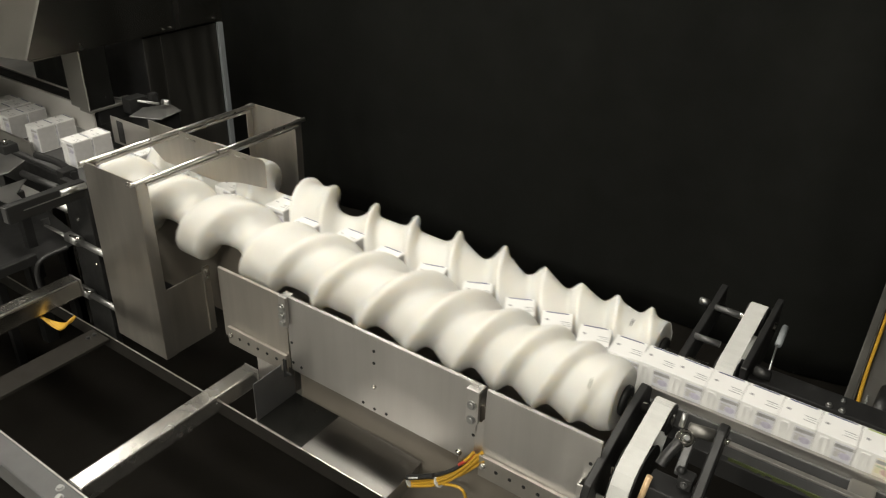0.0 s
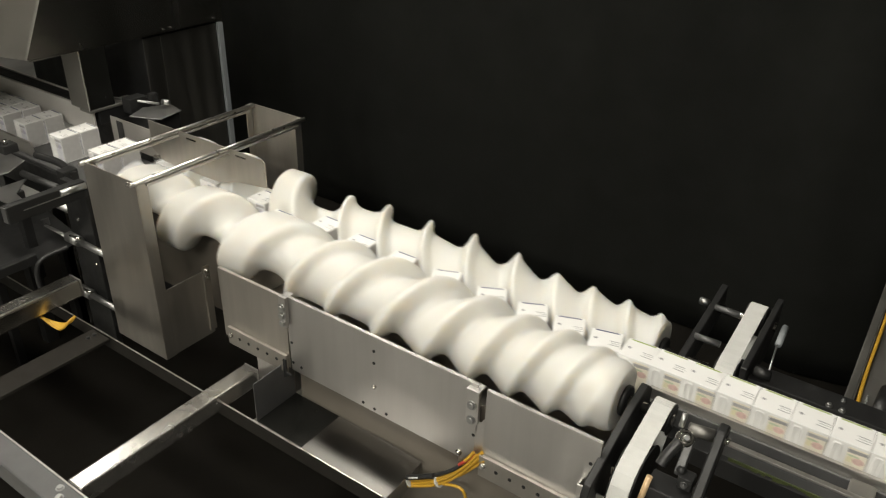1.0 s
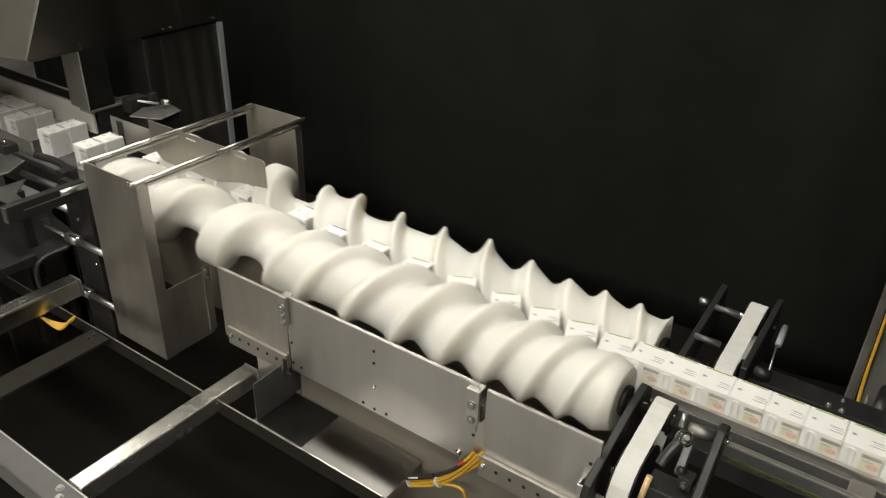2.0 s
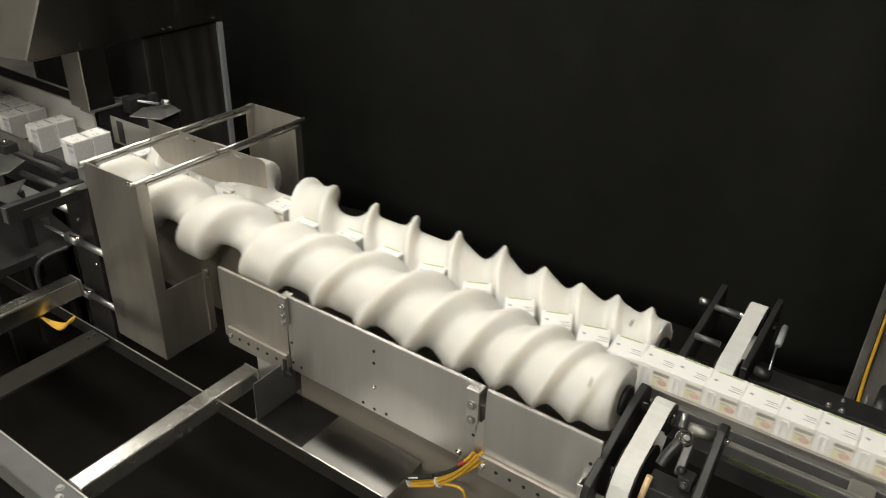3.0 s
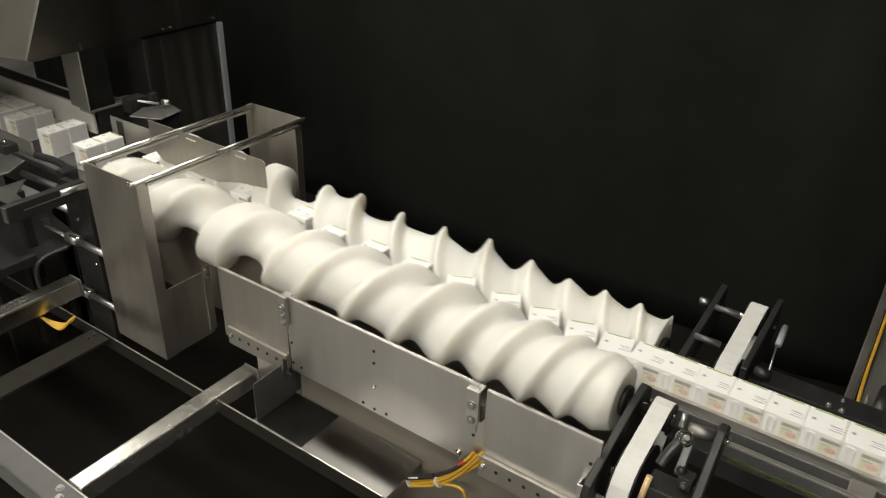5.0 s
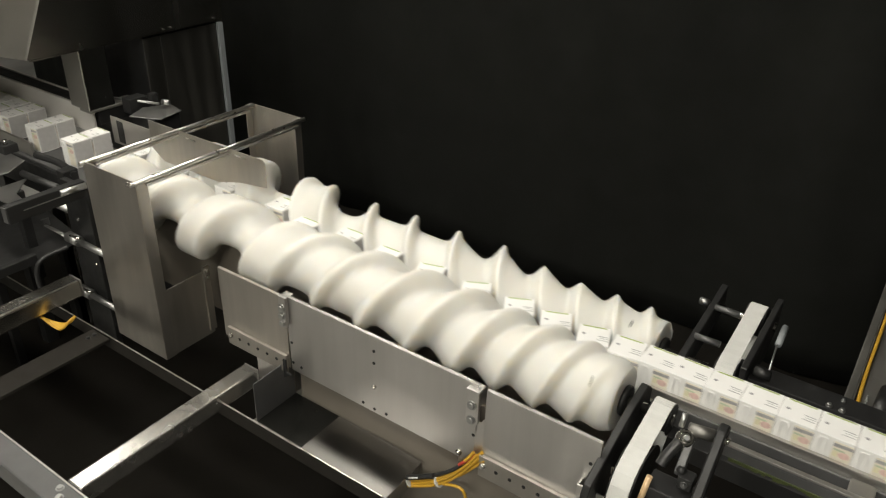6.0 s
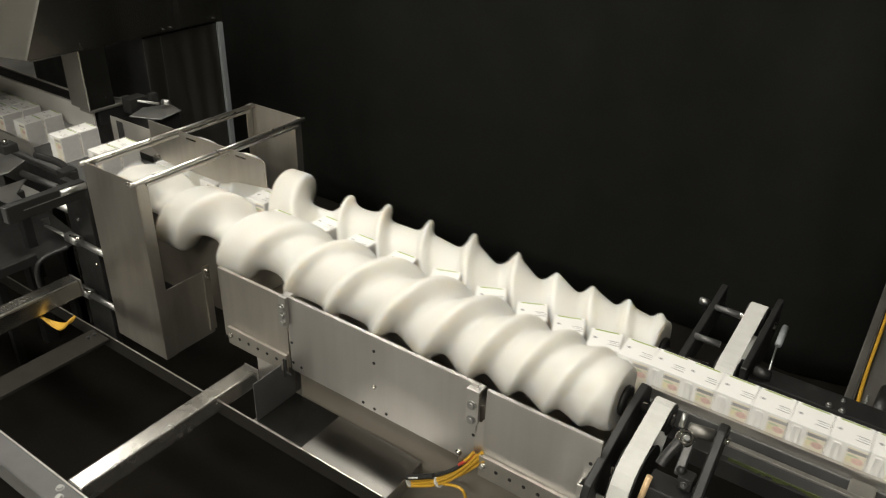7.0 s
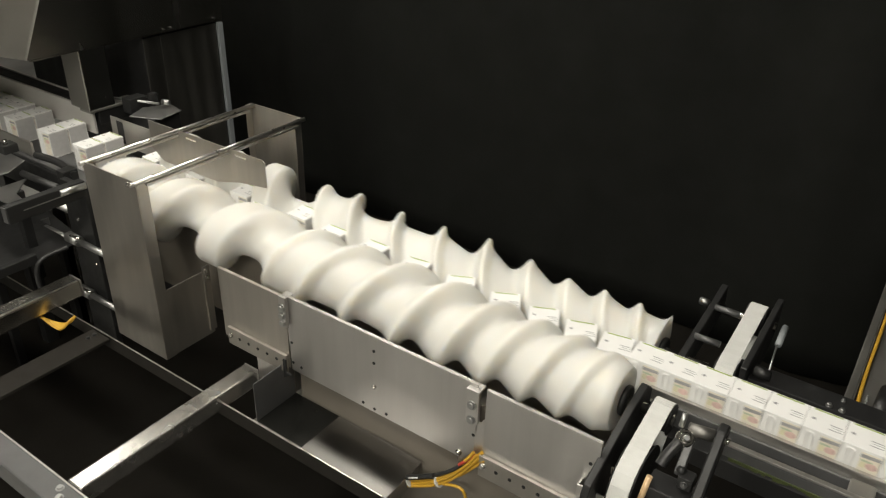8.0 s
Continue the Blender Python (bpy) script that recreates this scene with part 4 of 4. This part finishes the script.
def left_frame():
    bar = thing("side_bar", -1.985, 0.80, W(-0.94), "black extruded bar clamped to the frame", "bar")
    part("bar_body", box(-0.006, 0.02, 0.048, 0.275, -0.050, 0, 0.003), BLACK_METAL, bar)
    part("bar_groove", box(0.0202, 0.0215, 0.09, 0.24, -0.024, -0.021, 0), ALU, bar)
    part("end_cap", box(-0.005, 0.018, 0.044, 0.0478, -0.048, -0.002, 0.001), DARK_STEEL, bar, "dark end cap")
    up = thing("black_upright", -2.077, 1.095, W(-1.55), "black upright plate holding clamp rods", "upright")
    part("plate", box(-0.062, 0.062, 0, 0.02, -0.02, 0.56, 0.003), BLACK_METAL, up)
    for z in (0.372, 0.178):
        part("clamp_rod", rod((-0.05, -0.018, z), (0.172, -0.018, z), 0.0100, 18, 0.001), ALU, up, "grey clamp rod")
        part("clamp_collar", rod((-0.055, -0.018, z), (0.005, -0.018, z), 0.017, 18, 0.002), ALU, up)
        part("clamp_pin", rod((-0.02, -0.03, z + 0.02), (0.03, -0.03, z + 0.024), 0.004, 10), CHROME, up)
    part("top_rod", rod((0.11, -0.098, 0.597), (0.11, -0.02, 0.594), 0.0105, 18, 0.001), ALU, up, "polished rod end")
    part("mount_plate", prism([(-0.50, 0.235), (-0.31, 0.325), (-0.295, 0.20), (-0.33, 0.17), (-0.42, 0.19)], "y", 0.055, 0.06, 0.001), ALU, up, "pale mounting plate")
    for hx, hz in ((-0.385, 0.272), (-0.35, 0.262)):
        part("plate_hole", rod((hx, 0.0552, hz), (hx, 0.0538, hz), 0.006, 12), HOLE, up)
    part("plate_rod", rod((-0.315, 0.045, 0.29), (-0.18, 0.045, 0.292), 0.012, 16, 0.002), ALU, up, "grey clamp rod")
    part("screw_head", rod((-0.005, -0.006, 0.44), (-0.005, 0.0, 0.44), 0.004, 10), CHROME, up)
    part("screw_head", rod((0.045, -0.006, 0.30), (0.045, 0.0, 0.30), 0.004, 10), CHROME, up)
    part("handle", tube_path([(-0.05, -0.03, 0.34), (-0.07, -0.12, 0.33), (-0.075, -0.135, 0.27), (-0.07, -0.13, 0.20)], 0.008), BLACK, up, "black bent handle")
    part("inner_rod", rod((-0.22, 0.03, 0.43), (-0.10, 0.03, 0.43), 0.013, 16, 0.001), ALU, up)
    low = thing("lower_bar", -2.17, 0.55, W(-1.21), "dark steel bar of the frame", "bar")
    part("bar_body", box(-0.012, 0.012, -0.3, 0.43, -0.03, 0, 0.003), BLACK_METAL, low)
    sh = thing("inner_sheet", -2.5, 1.0, W(-1.25), "near-black sheet under the outfeed", "sheet")
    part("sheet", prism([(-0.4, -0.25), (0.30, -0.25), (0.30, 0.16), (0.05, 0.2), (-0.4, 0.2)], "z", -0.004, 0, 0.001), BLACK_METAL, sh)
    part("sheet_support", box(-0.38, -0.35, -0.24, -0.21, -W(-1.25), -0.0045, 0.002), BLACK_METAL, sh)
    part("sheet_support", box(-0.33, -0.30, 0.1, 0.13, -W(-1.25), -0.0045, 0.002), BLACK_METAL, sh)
    yc = thing("yellow_cable", -1.93, 0.885, W(-1.297), "short bundle of yellow cables under the tube", "cables")
    for k in range(5):
        part("cable", tube_path([(-0.036 + 0.004 * k, -0.026, 0.004), (-0.012 + 0.005 * k, -0.014 - 0.001 * k, -0.008 - 0.002 * k), (0.022 + 0.004 * k, 0.0 - 0.003 * k, -0.012 - 0.002 * k), (0.046, 0.012, -0.004 + 0.002 * k), (0.050, 0.03, 0.012)], 0.0040), CABLE, yc)


left_frame()


def rear_beam():
    rb = thing("rear_beam", 0.02, 1.6, W(-1.1), "dull steel beam with a yellow cable along it", "beam")
    part("beam_body", box(-0.022, -0.004, -0.03, 1.3, -0.05, 0, 0.003), DULL_STEEL, rb)
    part("edge_strip", box(-0.0038, -0.0012, -0.03, 1.3, -0.02, 0.001, 0.0008), STEEL, rb, "bright edge strip")
    part("cable", tube_path([(0.011, -0.06, -0.01), (0.0075, 0.0, -0.006), (0.0035, 0.15, -0.005), (0.006, 0.35, -0.005), (0.0035, 0.7, -0.005), (0.0045, 1.3, -0.005)], 0.0042), CABLE, rb, "yellow cable")
    part("side_panel", box(0.0105, 0.30, -0.02, 0.15, -0.06, -0.010, 0.003), DULL_STEEL, rb)
    part("side_panel", box(0.0105, 0.30, 0.153, 1.3, -0.06, -0.014, 0.003), DULL_STEEL, rb)
    for k in range(4):
        bolt(rb, 0.022, 0.015 + 0.014 * k, -0.010, 0.0028, facing="z", mat=ALU)
    part("black_cylinder", rod((0.050, -0.028, 0.002), (0.056, 0.075, 0.016), 0.017, 20, 0.003), BLACK, rb, "black cylinder")
    part("cylinder_ring", rod((0.0495, -0.036, 0.001), (0.050, -0.0285, 0.002), 0.0175, 20, 0.001), ALU, rb, "pale end ring")
    part("beam_leg", box(-0.02, 0.01, 0.9, 0.95, -W(-1.1), -0.0505, 0.003), BLACK_METAL, rb)


rear_beam()

# ---------------------------------------------------------------- cartons


def carton(green):
    c = thing("carton", 0, 0, 0, "white printed carton with %s stripe in the moving row" % ("a green" if green else "a navy"), "carton", "cartons in the row")
    h = TOP - BASE
    l, w = LEN / 2 - 0.0004, WID / 2 - 0.0004
    bm = box(-l, l, -w, w, 0.0005, h, 0.0012)
    part("board", bm, PAPER, c)
    ink = GREEN if green else BLUE
    part("top_stripe", box(-0.027, 0.026, w - 0.0060, w - 0.0025, h, h + 0.0004, 0), ink, c, "coloured edge stripe")
    part("print_dot", rod((-0.022, 0.0, h), (-0.022, 0.0, h + 0.0004), 0.0036, 12), INK, c)
    part("print_mark", box(-0.0265, -0.0215, -0.0006, 0.0006, h, h + 0.0003, 0), INK, c)
    for x0, x1, y0, y1 in ((0.009, 0.031, -0.0035, -0.0015), (0.012, 0.034, -0.0095, -0.0085), (0.008, 0.032, -0.0175, -0.0155)):
        part("print_bar", box(x0, x1, y0, y1, h, h + 0.0004, 0), PRINT_GREY, c)
    # printed face
    face = part("face_panel", box(0.0, l - 0.001, -w - 0.0004, -w, 0.008, h - 0.006, 0), CREAM if green else PALE_BLUE, c)
    part("face_band", prism([(0.0, h - 0.010), (0.0, h - 0.018), (l - 0.001, h - 0.016), (l - 0.001, h - 0.009)], "y", -w - 0.0008, -w - 0.0004, 0), BAND_GREY, face, "band of dark lettering")
    part("face_band", box(0.002, 0.022, -w - 0.0008, -w - 0.0004, h - 0.026, h - 0.022, 0), PALE_GREEN if green else PAPER_SIDE, face)
    oval = [(0.022 + 0.0105 * math.cos(k * math.tau / 18), h - 0.033 + 0.0075 * math.sin(k * math.tau / 18)) for k in range(18)]
    part("face_picture", prism(oval, "y", -w - 0.001, -w - 0.0004, 0), FRUIT if green else LILAC, face, "oval printed picture")
    part("face_patch", prism([(0.002, h - 0.028), (0.012, h - 0.026), (0.011, h - 0.040), (0.002, h - 0.040)], "y", -w - 0.0007, -w - 0.0004, 0), STRAW if green else PAPER_SIDE, face, "pale printed patch")
    for x0, x1 in ((-0.028, -0.0225), (-0.0155, -0.010)):
        part("tab", prism([(x0, 0.004), (x1, 0.004), (x1, h - 0.012), (x1 - 0.0015, h - 0.008), (x0 + 0.0015, h - 0.008), (x0, h - 0.012)], "y", -w - 0.003, -w, 0.001), PAPER, c, "folded closing tab")
    part("tab_cap", prism([(-0.028, h - 0.0118), (-0.010, h - 0.0118), (-0.012, h - 0.005), (-0.026, h - 0.005)], "y", -w - 0.0025, -w, 0.001), PAPER, c)
    part("tab_recess", box(-0.0223, -0.0157, -w - 0.0004, -w, 0.004, h - 0.012, 0), PAPER, c)
    # end face: one grey sheet carries both its print and its shade
    part("end_print", box(l - 0.0001, l + 0.0003, -w + 0.0025, w - 0.0025, 0.004, h - 0.004, 0), PAPER_SIDE, c)
    part("end_fold", box(l - 0.0002, l + 0.0006, -w + 0.004, w - 0.004, h - 0.030, h - 0.0285, 0), PAPER_SIDE, c)
    return c


N0, N1 = -62, 28
CARTONS = {}
proto = {g: carton(g) for g in (False, True)}
for n in range(N0, N1):
    g = n <= FIRST_GREEN
    if proto.get(g) is not None:
        CARTONS[n], proto[g] = proto[g], None
        if g:
            GREEN_ONE = CARTONS[n]
        else:
            BLUE_ONE = CARTONS[n]
    else:
        CARTONS[n] = copy_thing(GREEN_ONE if g else BLUE_ONE, pose(0, 0, 0))


def motions():
    for n, c in CARTONS.items():
        rows = []
        for k in range(81):
            x, y, yaw = carton_place(n, k / 10)
            y += np.interp(x, [-1.2, -1.09, -0.45, -0.38], [0, -0.010, -0.008, 0])      # pressed towards the nearer screw
            rows.append((k / 10, pose(x, y, BASE, 0, 0, yaw)))
        walk(c, rows)
    for s, sign in ((screw_near, -1), (screw_far, 1)):
        rows = []
        for k in range(241):
            t = k / 30
            rows.append((t, pose(0, LANE + sign * AXIS, AXIS_Z, sign * 180 * RATE * t)))
        walk(s, rows)


motions()
